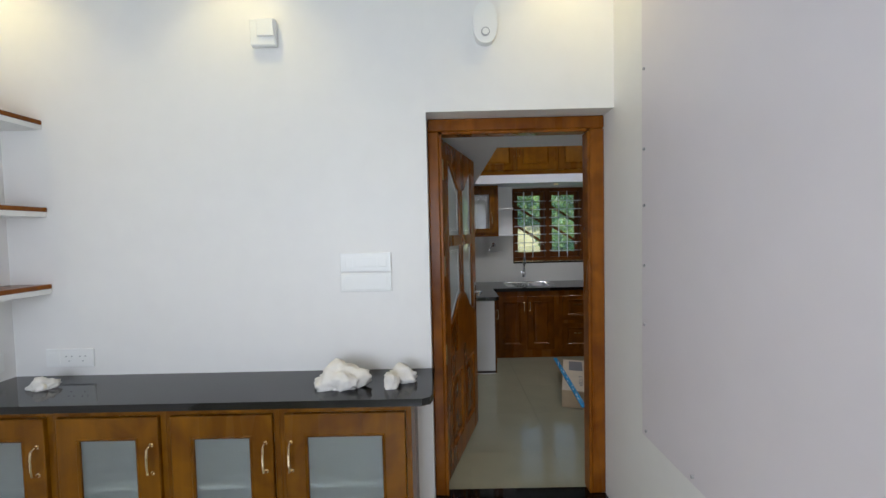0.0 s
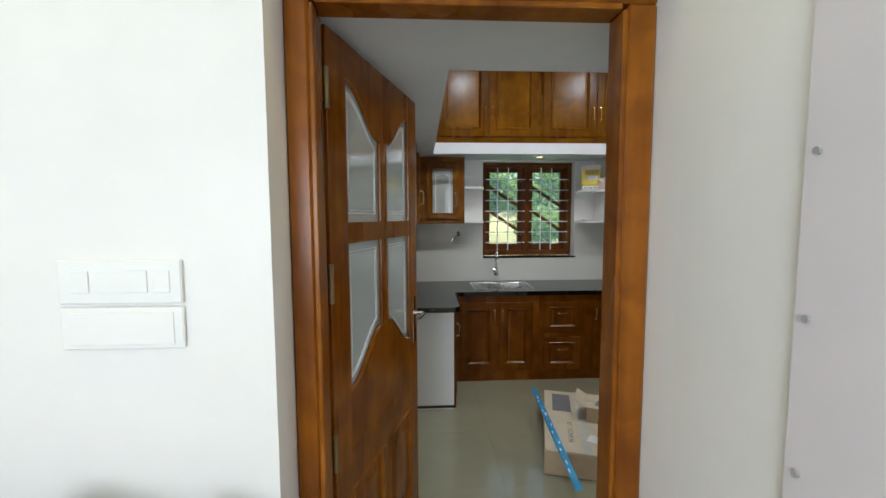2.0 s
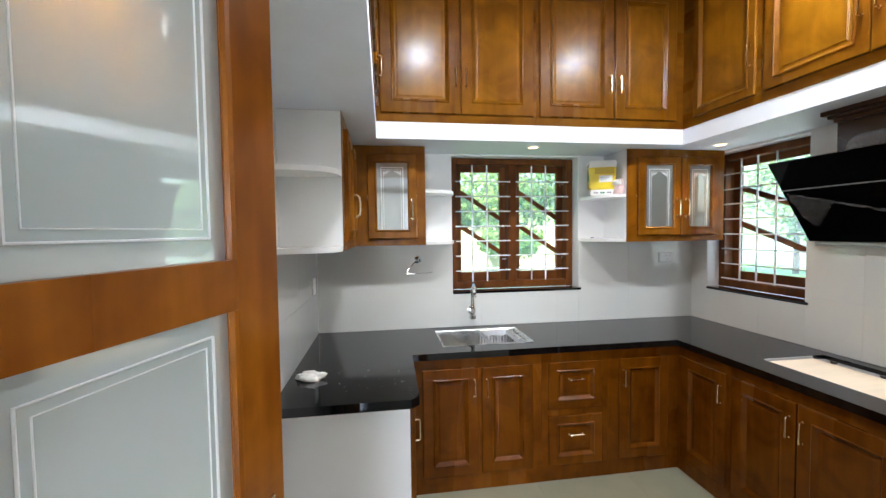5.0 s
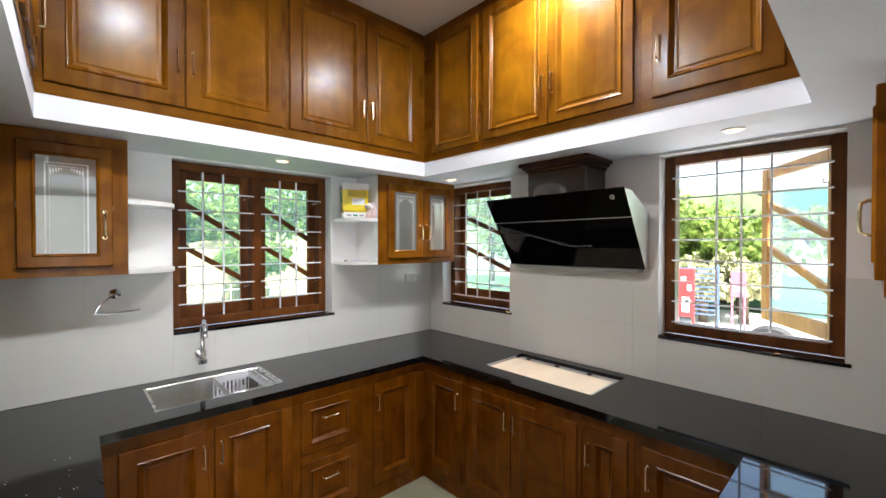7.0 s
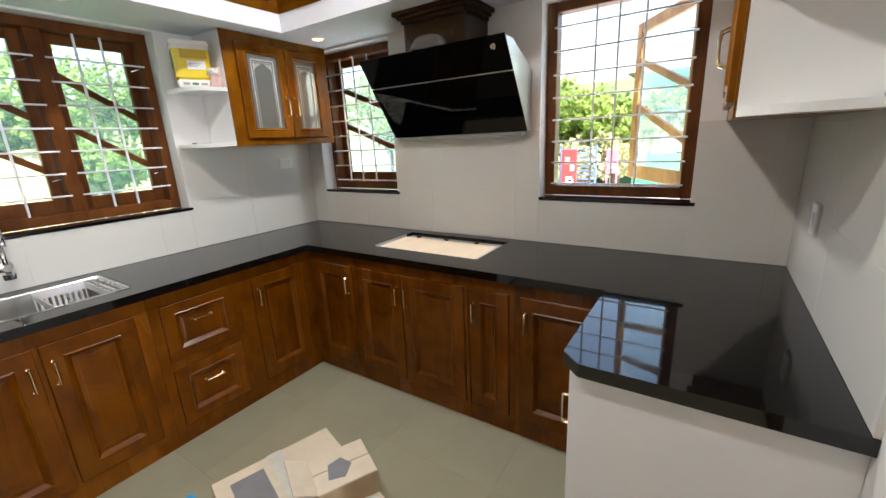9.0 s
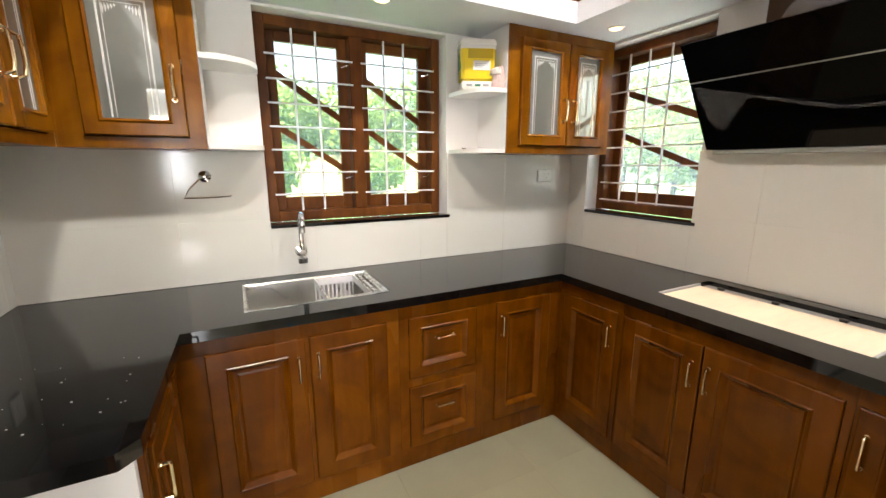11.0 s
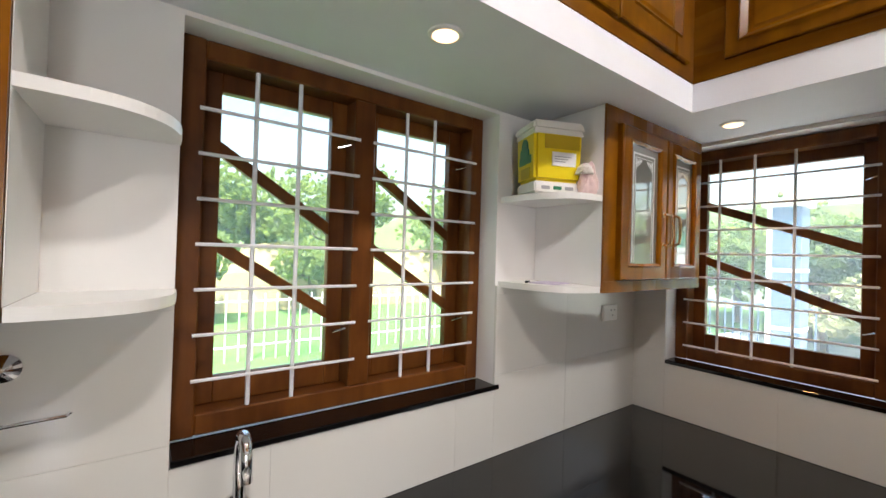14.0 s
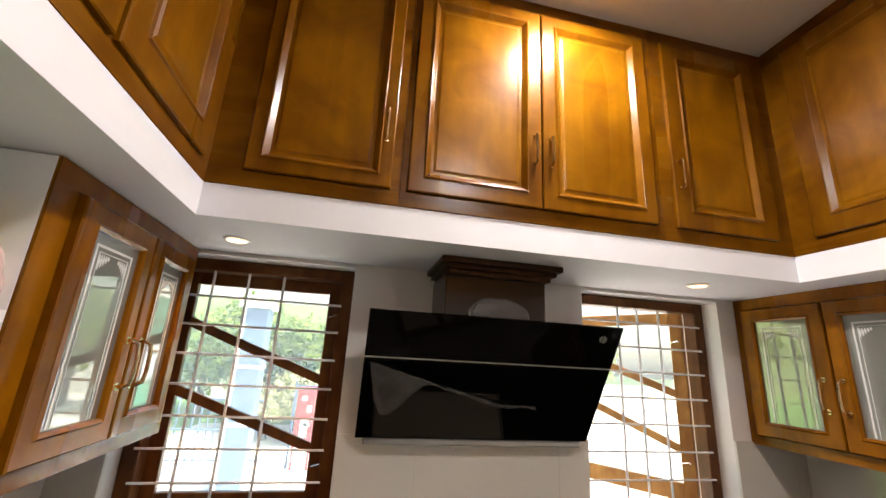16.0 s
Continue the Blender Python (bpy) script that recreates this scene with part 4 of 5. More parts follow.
pts = [(KE - 0.003, hz0 + 0.0), (hx0 + 0.012, hz0 + 0.0), (hx1 + 0.012, hz1 - 0.004), (hx1 + 0.10, hz1 - 0.004), (KE - 0.003, hz1 - 0.12)]
def hood_side(ya, yb):
    a = [bm.verts.new((x, ya, z)) for x, z in pts]
    b = [bm.verts.new((x, yb, z)) for x, z in pts]
    bm.faces.new(a)
    bm.faces.new(b[::-1])
    for i in range(len(a)):
        j = (i + 1) % len(a)
        bm.faces.new((a[i], b[i], b[j], a[j]))
hood_side(hy0 + 0.012, hy1 - 0.012)
bmesh.ops.recalc_face_normals(bm, faces=bm.faces)
part("body", bm, BLACKM, hd)
bm = bmesh.new()
hood_side(hy0 + 0.002, hy0 + 0.0115)
bmesh.ops.recalc_face_normals(bm, faces=bm.faces)
part("side_cheek", bm, STEEL, hd, "pale metal side of the hood")
part("drip_tray", B(hx0 - 0.005, KE - 0.004, hy0 + 0.03, hy1 - 0.03, hz0 - 0.022, hz0 - 0.002, 0.004), TRIMM, hd)
part("badge", tube(bmesh.new(), [(hx1 + 0.03, hy0 + 0.07, hz1 - 0.04), (hx1 + 0.024, hy0 + 0.07, hz1 - 0.044)], 0.014, 16), STEEL, hd)
part("duct_cover", B(2.72, KE - 0.003, -1.63, -1.235, hz1 - 0.11, 2.09, 0.003), DUCTM, hd)
cr = thing("duct_crown", 2.655, -1.675, 2.085, 0, "brown wooden crown moulding round the hood duct", "moulding")
for a, b_, c_ in ((0.035, 0.0, 0.018), (0.018, 0.0185, 0.035), (0.0, 0.0355, 0.058)):
    part("moulding_step", B(a, 0.315, a, 0.47 - a, b_, c_, 0.003), CROWNW, cr)
# clear film hanging over the hood's glass
fm = bmesh.new()
NG = 22
film = [[None] * (NG + 1) for _ in range(NG + 1)]
for i in range(NG + 1):
    for j in range(NG + 1):
        u, v_ = i / NG, j / NG
        y = hy1 - 0.02 - u * 0.64 - 0.03 * (1 - v_) * (1 - u)
        wide = 0.03 + 0.40 * max(0.0, 1 - abs(u - 0.07) / 0.22)
        t = 0.63 - 0.30 * min(1.0, u * 1.3) - wide * (1 - v_)
        off = 0.004 + 0.030 * abs(noise.noise(Vector((u * 11, v_ * 5, 3))))
        q = Vector((hx0 + (hx1 - hx0) * t, y, hz0 + (hz1 - hz0) * t)) + nrm * off
        film[i][j] = fm.verts.new(q)
for i in range(NG):
    for j in range(NG):
        fm.faces.new((film[i][j], film[i + 1][j], film[i + 1][j + 1], film[i][j + 1]))
FILM = glass("thin_plastic_film", 0.10, (0.9, 0.9, 0.9))
FILM.node_tree.nodes["Principled BSDF"].inputs["IOR"].default_value = 1.25
FILM.node_tree.nodes["Principled BSDF"].inputs["Transmission Weight"].default_value = 0.93
dm = bmesh.new()
lathe(dm, [(0.115, 0.0), (0.112, 0.028), (0.098, 0.055), (0.070, 0.076), (0.035, 0.086), (0.004, 0.089)], 20)
for v in dm.verts:
    v.co.y *= 1.0 + 0.12 * noise.noise(v.co * 14)
    v.co.x *= 0.34
    v.co.z *= 1.0 + 0.15 * noise.noise(v.co * 19 + Vector((3, 1, 2)))
part("film_bag", dm, FILM, hd, "puffed clear plastic film", smooth=True).location = (2.672, -1.43, hz1 - 0.004)
part("protective_film", fm, FILM, hd, "crumpled clear plastic film", smooth=True)

# ---- tub and things on the shelf ----
tb = thing("paint_tub", 2.094, -0.140, 1.8245, -22, "yellow square plastic paint tub with a white lid", "tub")
def tub_box(a0, a1, z0_, z1_, c_=0.012):
    b = bmesh.new()
    lo = [b.verts.new((sx * a0, sy * a0 * 0.8, z0_)) for sx, sy in ((-1, -1), (1, -1), (1, 1), (-1, 1))]
    hi = [b.verts.new((sx * a1, sy * a1 * 0.8, z1_)) for sx, sy in ((-1, -1), (1, -1), (1, 1), (-1, 1))]
    b.faces.new(lo[::-1]); b.faces.new(hi)
    for k in range(4):
        b.faces.new((lo[k], lo[(k + 1) % 4], hi[(k + 1) % 4], hi[k]))
    bmesh.ops.bevel(b, geom=list(b.edges), offset=c_, segments=2, affect="EDGES")
    return b
part("body", tub_box(0.098, 0.104, 0.036, 0.200), YELLOW, tb)
part("base_band", tub_box(0.097, 0.099, 0.0, 0.038, 0.006), TUBW, tb)
part("lid", tub_box(0.111, 0.107, 0.198, 0.232, 0.009), TUBW, tb, "white plastic lid")
part("lid_rim", tub_box(0.107, 0.106, 0.188, 0.1975, 0.003), TUBW, tb)
part("label_panel", B(-0.03, 0.072, -0.0845, -0.0825, 0.088, 0.132), PAPER, tb)
part("label_panel", B(-0.062, 0.086, -0.0850, -0.0832, 0.142, 0.186), OLIVE, tb)
for k, h_ in enumerate((0.116, 0.108, 0.100)):
    part("printed_line", B(-0.02, 0.05 - 0.012 * k, -0.0856, -0.0848, h_, h_ + 0.003), GREYP, tb)
b = bmesh.new()
for sz, yy, zz in ((0.027, 0.0, 0.155), (0.022, -0.014, 0.132), (0.022, 0.018, 0.132)):
    tube(b, [(-0.1015, yy, zz), (-0.1062, yy, zz)], sz, 16)
part("printed_mark", b, GREENP, tb)
part("printed_panel", B(-0.1050, -0.1012, -0.052, 0.045, 0.098, 0.124), GREENP, tb)
part("printed_panel", B(-0.1045, -0.1010, -0.045, 0.030, 0.050, 0.085), OLIVE, tb)
for k in range(3):
    part("barcode", B(-0.07 + 0.05 * k, -0.035 + 0.05 * k, -0.0808, -0.0795, 0.012, 0.023), (GREYP, GREENP, GREYP)[k], tb)
for o in tb.children:
    for v in o.data.vertices:
        v.co = (v.co.x * 0.90, v.co.y * 0.90, v.co.z * 1.08)
rag("crumpled_cloth", 2.165, -0.255, 1.825, 0.040, 0.030, 0.085, "pinkish crumpled cloth beside the yellow tub", 4, PINKC)
rag("crumpled_cloth", 2.150, -0.252, 1.895, 0.030, 0.026, 0.030, "white crumpled wrapper lying on the pinkish cloth", 9)
lp = thing("paper_sheet", 2.12, -0.14, 1.509, 12, "lilac paper sheet lying on the white shelf", "paper")
part("sheet", B(-0.07, 0.06, -0.05, 0.05, 0.0, 0.003), LILAC, lp)
mk = thing("screw", 2.045, -0.10, 1.509, 25, "small dark metal bracket on the white shelf", "bracket")
part("body", B(-0.015, 0.015, -0.006, 0.006, 0, 0.008, 0.002), BLACKM, mk)

# towel ring
tr_ = thing("towel_ring", 0.725, -TT, 1.37, 0, "chrome towel ring fixed to the tiled wall", "towel ring")
part("rosette", lathe(bmesh.new(), [(0.001, -0.001), (0.026, -0.001), (0.026, 0.006), (0.015, 0.014), (0.004, 0.02)], 20), CHROME, tr_).rotation_euler = (radians(90), 0, 0)
bm = bmesh.new()
tube(bm, [(0, -0.012, 0), (-0.02, -0.03, -0.01), (-0.065, -0.045, -0.055), (-0.085, -0.05, -0.093), (0.0, -0.05, -0.094), (0.095, -0.05, -0.090), (0.10, -0.048, -0.085)], 0.0038, 8)
part("ring", bm, CHROME, tr_)


def switch_plate(name, x, y, z, rz, w, h, gangs, label, knobs=()):
    s = thing(name, x, y, z, rz, label, "switch plate")
    part("plate", B(0, w, -0.012, 0, 0, h, 0.003), PLAST, s)
    for a, b_, c_, d_ in gangs:
        part("rocker", B(a, b_, -0.015, -0.0122, c_, d_, 0.001), PLAST, s)
    for a, c_ in knobs:
        part("pin_hole", tube(bmesh.new(), [(a, -0.0165, c_), (a, -0.0122, c_)], 0.003, 8), GREYP, s)
    return s


switch_plate("socket_plate", 0 + TT, -0.235, 1.165, 90, 0.08, 0.11, [(0.02, 0.06, 0.03, 0.08)], "white switch plate on the tiled wall over the worktop")
switch_plate("socket_plate", 2.60, KS + TT, 1.09, 180, 0.08, 0.11, [(0.02, 0.06, 0.03, 0.08)], "white switch plate on the tiled wall over the short return")
switch_plate("socket_plate", 2.66, -TT, 1.31, 0, 0.12, 0.075, [(0.008, 0.035, 0.015, 0.06)], "white socket plate beneath the wall cabinet", [(0.06, 0.05), (0.09, 0.05), (0.075, 0.025)])

rag("crumpled_cloth", 0.115, -0.935, COUNTER + 0.0, 0.062, 0.036, 0.034, "white crumpled cloth lying on the black worktop", 2)
cr_ = random.Random(8)
bm = bmesh.new()
for _ in range(26):
    x, y, q = cr_.uniform(0.22, 0.56), cr_.uniform(-1.13, -0.72), cr_.uniform(0.0009, 0.0028)
    box(bm, x, x + q * 1.6, y, y + q, COUNTER, COUNTER + q * 0.8)
tagged(part("crumbs", bm, PAPER), "tiny pale crumbs scattered on the black worktop", "crumbs", "", "stuff")

# ---- cartons on the kitchen floor ----
cb = thing("cardboard_box", 1.06, -2.00, 0, -17, "flat brown cardboard carton with its top flaps closed", "cardboard box")
CW, CL, CH = 0.50, 0.86, 0.150
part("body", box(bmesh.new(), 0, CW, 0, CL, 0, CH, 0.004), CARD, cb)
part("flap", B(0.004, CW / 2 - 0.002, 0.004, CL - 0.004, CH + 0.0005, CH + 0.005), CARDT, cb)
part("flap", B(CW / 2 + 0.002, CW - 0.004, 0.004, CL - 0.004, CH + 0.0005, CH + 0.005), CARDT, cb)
part("printed_patch", B(0.06, 0.19, CL - 0.34, CL - 0.06, CH + 0.0052, CH + 0.0060), CARDG, cb)
part("tape_strip", B(CW / 2 - 0.03, CW / 2 + 0.03, 0.0, CL, CH + 0.0062, CH + 0.0068), LIDM, cb)
for k, t_ in enumerate("KITCHEN"):
    cu = bpy.data.curves.new("lettering", "FONT")
    cu.body, cu.size, cu.extrude = t_, 0.046, 0.0004
    lt = new("lettering", cu)
    lt.data.materials.append(CARDG)
    lt.parent = cb
    lt.matrix_basis = pose(0.150, 0.37 - 0.036 * k, CH + 0.0062, 0, 0, -90)
c2 = thing("cardboard_box", 1.44, -1.70, CH + 0.007, -27, "small open brown cardboard box standing on the carton", "cardboard box")
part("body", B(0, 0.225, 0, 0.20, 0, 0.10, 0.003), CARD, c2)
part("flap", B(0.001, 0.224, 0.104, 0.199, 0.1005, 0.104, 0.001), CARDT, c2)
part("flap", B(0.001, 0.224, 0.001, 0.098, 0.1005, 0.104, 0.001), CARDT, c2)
bm = bmesh.new()
prism(bm, [(0.05, 0.05), (0.11, 0.035), (0.15, 0.09), (0.12, 0.14), (0.065, 0.125)], 0.1042, 0.1050)
part("printed_patch", bm, CARDG, c2)
fl = part("side_flap", B(0, 0.004, 0.004, 0.196, 0, 0.09), CARDT, c2)
fl.matrix_basis = pose(-0.001, 0, 0.10, 0, -62, 0)
jr = thing("jar", 1.475, -1.92, CH + 0.007, 0, "brown glass jar with a pale lid", "jar")
part("body", lathe(bmesh.new(), [(0.043, 0), (0.047, 0.004), (0.047, 0.115), (0.042, 0.125)]), JARM, jr)
part("lid", lathe(bmesh.new(), [(0.047, 0.1255), (0.047, 0.145), (0.042, 0.148)]), LIDM, jr, "pale screw lid")
pp = thing("paper_sheet", 1.36, -1.92, CH + 0.0075, -38, "white paper leaflet lying on the carton", "paper")
part("sheet", B(0, 0.17, -0.02, 0.065, 0, 0.003), PAPER, pp)
st = thing("metal_strip", 1.125, -2.38, CH + 0.0075, -4.9, "long blue film-wrapped metal strip lying across the carton", "metal strip")
part("strip", B(-0.019, 0.019, 0, 1.215, 0, 0.014, 0.003), BLUEM, st)
wq = random.Random(6)
for k in range(16):
    a_, b_, q_ = wq.uniform(-0.014, 0.004), 0.05 + 0.07 * k + wq.uniform(-0.02, 0.02), wq.uniform(0.004, 0.010)
    part("worn_patch", B(a_, a_ + q_, b_, b_ + wq.uniform(0.012, 0.045), 0.0142, 0.0146), PAPER if k % 3 else CARDG, st)

# ---- lamps in ceilings ----
for p in KITCHEN_LAMPS:
    l = thing("ceiling_lamp", p[0], p[1], CEIL, 0, "round white ceiling lamp, lit", "ceiling lamp", "ceiling lamps")
    part("housing", lathe(bmesh.new(), [(0.10, -0.030), (0.115, -0.026), (0.118, 0.0)], 32), PLAST, l)
    part("diffuser", lathe(bmesh.new(), [(0.092, -0.034), (0.098, -0.0305)], 32), GLOWC, l)
for p in SPOTS:
    l = thing("recessed_spot", p[0], p[1], LOFT0 + 0.0, 0, "small round recessed spot light, lit warm", "spot light", "recessed spots")
    part("ring", lathe(bmesh.new(), [(0.034, -0.006), (0.042, -0.004), (0.044, 0.0)], 28), PLAST, l)
    part("lens", lathe(bmesh.new(), [(0.028, -0.009), (0.033, -0.0062)], 28), GLOWW, l)
for p in DINING_SPOTS:
    l = thing("recessed_spot", p[0], p[1], CEIL, 0, "round recessed ceiling spot, lit warm", "spot light", "dining spots")
    part("ring", lathe(bmesh.new(), [(0.044, -0.006), (0.052, -0.004), (0.055, 0.0)], 28), PLAST, l)
    part("lens", lathe(bmesh.new(), [(0.036, -0.009), (0.043, -0.0062)], 28), GLOWW, l)

# ---- dining room ----
DCZ = 0.818
dt = thing("sideboard_worktop", DW + 0.001, -3.715, DCZ, 0, "polished black granite top of the built-in sideboard", "worktop")
bm = bmesh.new()
L_ = -0.004 - DW
D_ = -DN - 0.005
prism(bm, [(0, 0), (L_ - 0.05, 0), (L_ - 0.012, 0.02), (L_, 0.07), (L_, 0.400), (0, 0.400)], -0.034, 0)
part("slab", bm, GRANITE, dt)
edges_ = [(-2.28, -1.745), (-1.745, -1.224), (-1.224, -0.706), (-0.706, -0.104)]
sides_ = ["r", "r", "r", "l"]
for k, (a, b_) in enumerate(edges_):
    w = b_ - a
    c = thing("sideboard_cabinet", a + 0.0005, -3.678, 0, 0, "varnished wooden sideboard unit with a frosted glass door", "sideboard", "sideboard units")
    cabinet_body(c, w - 0.001, 0.783, 0.36, 0.0, WOOD)
    bm = bmesh.new()
    box(bm, 0, w - 0.001, -0.004, 0, 0.752, 0.783)
    box(bm, 0, w - 0.001, -0.004, 0, 0.002, 0.09)
    box(bm, 0, 0.025, -0.004, 0, 0.0903, 0.7517)
    box(bm, w - 0.026, w - 0.001, -0.004, 0, 0.0903, 0.7517)
    part("face_frame", bm, WOOD, c)
    glass_door(c, 0.027, w - 0.028, 0.092, 0.750, -0.001, sides_[k], 0.56, WOOD, SIDEG, hlen=0.13, rail=0.105, etched=False)
    part("shelf", B(0.02, w - 0.022, 0.008, 0.33, 0.395, 0.411), PLAST, c, "white board shelf")
    part("lining", B(0.0205, w - 0.0225, 0.334, 0.348, 0.02, 0.762), PLAST, c, "white laminate back lining")
for z in (2.199, 1.737, 1.323):
    s = thing("wall_shelf", DW + 0.001, -4.305, z - 0.05, 0, "wooden-edged shelf with a white underside on the dining wall", "shelf", "dining wall shelves")
    part("board", B(0, 0.225, 0, 0.99, 0.0, 0.026), PLAST, s)
    part("wooden_lip", B(0, 0.229, -0.003, 0.9895, 0.0265, 0.05, 0.003), DOORW, s)
switch_plate("switch_plate", -0.500, DN - 0.004, 1.246, 0, 0.275, 0.100, [(0.02, 0.255, 0.012, 0.088)], "white modular switch plate on the dining wall")
switch_plate("switch_plate", -0.500, DN - 0.004, 1.354, 0, 0.275, 0.102, [(0.03, 0.07, 0.026, 0.078), (0.215, 0.25, 0.026, 0.078), (0.085, 0.20, 0.026, 0.078)], "white modular switch plate on the dining wall")
switch_plate("switch_plate", -2.121, DN - 0.004, 0.868, 0, 0.262, 0.100, [(0.02, 0.08, 0.02, 0.08)], "white socket plate over the sideboard", [(0.115, 0.06), (0.145, 0.06), (0.13, 0.035), (0.19, 0.06), (0.22, 0.06), (0.205, 0.035)])
switch_plate("switch_plate", DW + 0.001, -3.50, 0.868, 90, 0.12, 0.100, [(0.02, 0.10, 0.02, 0.08)], "white socket plate on the side wall over the sideboard")
dbx = thing("door_bell_box", -0.925, DN - 0.004, 2.547, 0, "small white plastic box high on the dining wall", "wall box")
bm = bmesh.new()
box(bm, 0, 0.135, -0.035, 0, 0, 0.14, 0.006)
part("cover", bm, PLAST, dbx)
part("tab", B(0.04, 0.13, -0.045, -0.0355, 0.045, 0.135, 0.004), PLAST, dbx)
sn = thing("motion_sensor", 0.299, DN - 0.004, 2.538, 0, "white oval sensor high on the dining wall", "sensor")
bm = bmesh.new()
pts = [(0.062 * math.copysign(abs(math.cos(a)) ** 0.8, math.cos(a)), 0.095 + 0.105 * math.copysign(abs(math.sin(a)) ** 0.85, math.sin(a))) for a in (2 * math.pi * k / 24 for k in range(24))]
extrude_poly(bm, [(x, z) for x, z in pts], -0.045, 0)
bmesh.ops.recalc_face_normals(bm, faces=bm.faces)
part("case", bm, PLAST, sn)
part("lens_ring", tube(bmesh.new(), [(0, -0.050, 0.045), (0, -0.0455, 0.045)], 0.022, 20), GREYP, sn)
part("lens_cap", tube(bmesh.new(), [(0, -0.054, 0.045), (0, -0.0505, 0.045)], 0.017, 20), PLAST, sn)

bdp = thing("wall_panel_board", DE - 0.001, -6.375, 0.605, 0, "large pale grey panel fixed to the dining wall with studs", "wall panel")
part("board", B(-0.014, -0.001, 0, 2.73, 0, 2.585, 0.002), BOARDM, bdp)
for y, z in ((2.705, 0.78), (2.705, 0.515), (2.705, 1.3), (2.705, 1.05), (2.705, 1.65), (2.69, 0.03), (2.35, 0.03), (1.9, 0.03), (1.4, 0.03)):
    part("stud", tube(bmesh.new(), [(-0.0145, y, z), (-0.020, y, z)], 0.0065, 12), GREYP, bdp)

rag("plastic_bag", -0.458, -3.55, DCZ, 0.125, 0.075, 0.085, "crumpled white plastic bag on the black sideboard top", 11)
rag("plastic_bag", -0.165, -3.49, DCZ, 0.075, 0.045, 0.058, "small knotted white bag on the black sideboard top", 15)
rag("plastic_bag", -0.205, -3.575, DCZ, 0.036, 0.03, 0.055, "small knotted white bag on the black sideboard top", 19)
rag("crumpled_cloth", -1.965, -3.50, DCZ, 0.065, 0.045, 0.042, "white crumpled cloth on the black sideboard top", 23)

# ---- outside ----
S("ground", B(-70, 70, -70, 90, -0.32, -0.3), GRASS)
S("pavement", prism(bmesh.new(), [(KE + T + 0.02, -50), (50, -50), (50, -9), (14.5, -1.0), (14.5, 3.0), (KE + T + 0.02, 3.0)], -0.299, -0.27), PAVE)
S("house_wall_outside", B(-12, -T - 0.002, 0.0, T, -0.6, 3.3), OUTW)
rnd = random.Random(5)
leafm = bmesh.new()
for a in range(3):
    s_ = 0.5
    c_, n_ = math.cos(a * 1.05), math.sin(a * 1.05)
    vs = [leafm.verts.new(p) for p in ((-s_ * c_, -s_ * n_, 0.1 * a), (0, 0, 0.35), (s_ * c_, s_ * n_, -0.1 * a), (0, 0, -0.35))]
    leafm.faces.new(vs)
me_ = bpy.data.meshes.new("leafproto")
leafm.to_mesh(me_)
proto = [(tuple(v.co), ) for v in me_.vertices]
pfaces = [tuple(p.vertices) for p in me_.polygons]


def tree(x, y, h, r, seed, n=1400, leaf=0.22, leaves=None, label="leafy green tree standing beyond the boundary", name="tree", group="garden trees"):
    q = random.Random(seed)
    e = thing(name, x, y, -0.3, 0, label, name, group)
    bm = bmesh.new()
    tube(bm, [(0, 0, 0), (0.05, 0.03, h * 0.3), (-0.05, 0, h * 0.6), (0, 0, h * 0.85)], 0.11, 8)
    limbs = []
    for k in range(7):
        a, z = q.uniform(0, 6.28), h * q.uniform(0.35, 0.7)
        tip = (r * 0.7 * math.cos(a), r * 0.7 * math.sin(a), z + h * 0.2)
        tube(bm, [(0, 0, z), (tip[0] * 0.5, tip[1] * 0.5, z + h * 0.06), tip], 0.035, 6)
        limbs.append(tip)
    part("trunk", bm, BARK, e)
    vs, fs = [], []
    blobs = [(*t, r * q.uniform(0.35, 0.6)) for t in limbs] + [(q.uniform(-.4, .4) * r, q.uniform(-.4, .4) * r, h * q.uniform(0.5, 0.95), r * q.uniform(0.4, 0.65)) for _ in range(6)]
    for k in range(n):
        bx, by, bz, br = q.choice(blobs)
        d = Vector((q.gauss(0, 1), q.gauss(0, 1), q.gauss(0, 1))).normalized() * br * q.uniform(0.5, 1.05)
        m = pose(bx + d.x, by + d.y, bz + d.z * 0.8, q.uniform(0, 360), q.uniform(0, 360), q.uniform(0, 360))
        s = leaf * q.uniform(0.6, 1.3)
        base_ = len(vs)
        for (c_,) in proto:
            vs.append(tuple(m @ (Vector(c_) * s)))
        fs += [tuple(base_ + i for i in f) for f in pfaces]
    me = bpy.data.meshes.new("crown")
    me.from_pydata(vs, [], fs)
    me.materials.append(leaves or LEAF)
    ob = new("crown", me)
    ob.parent = e
    return e


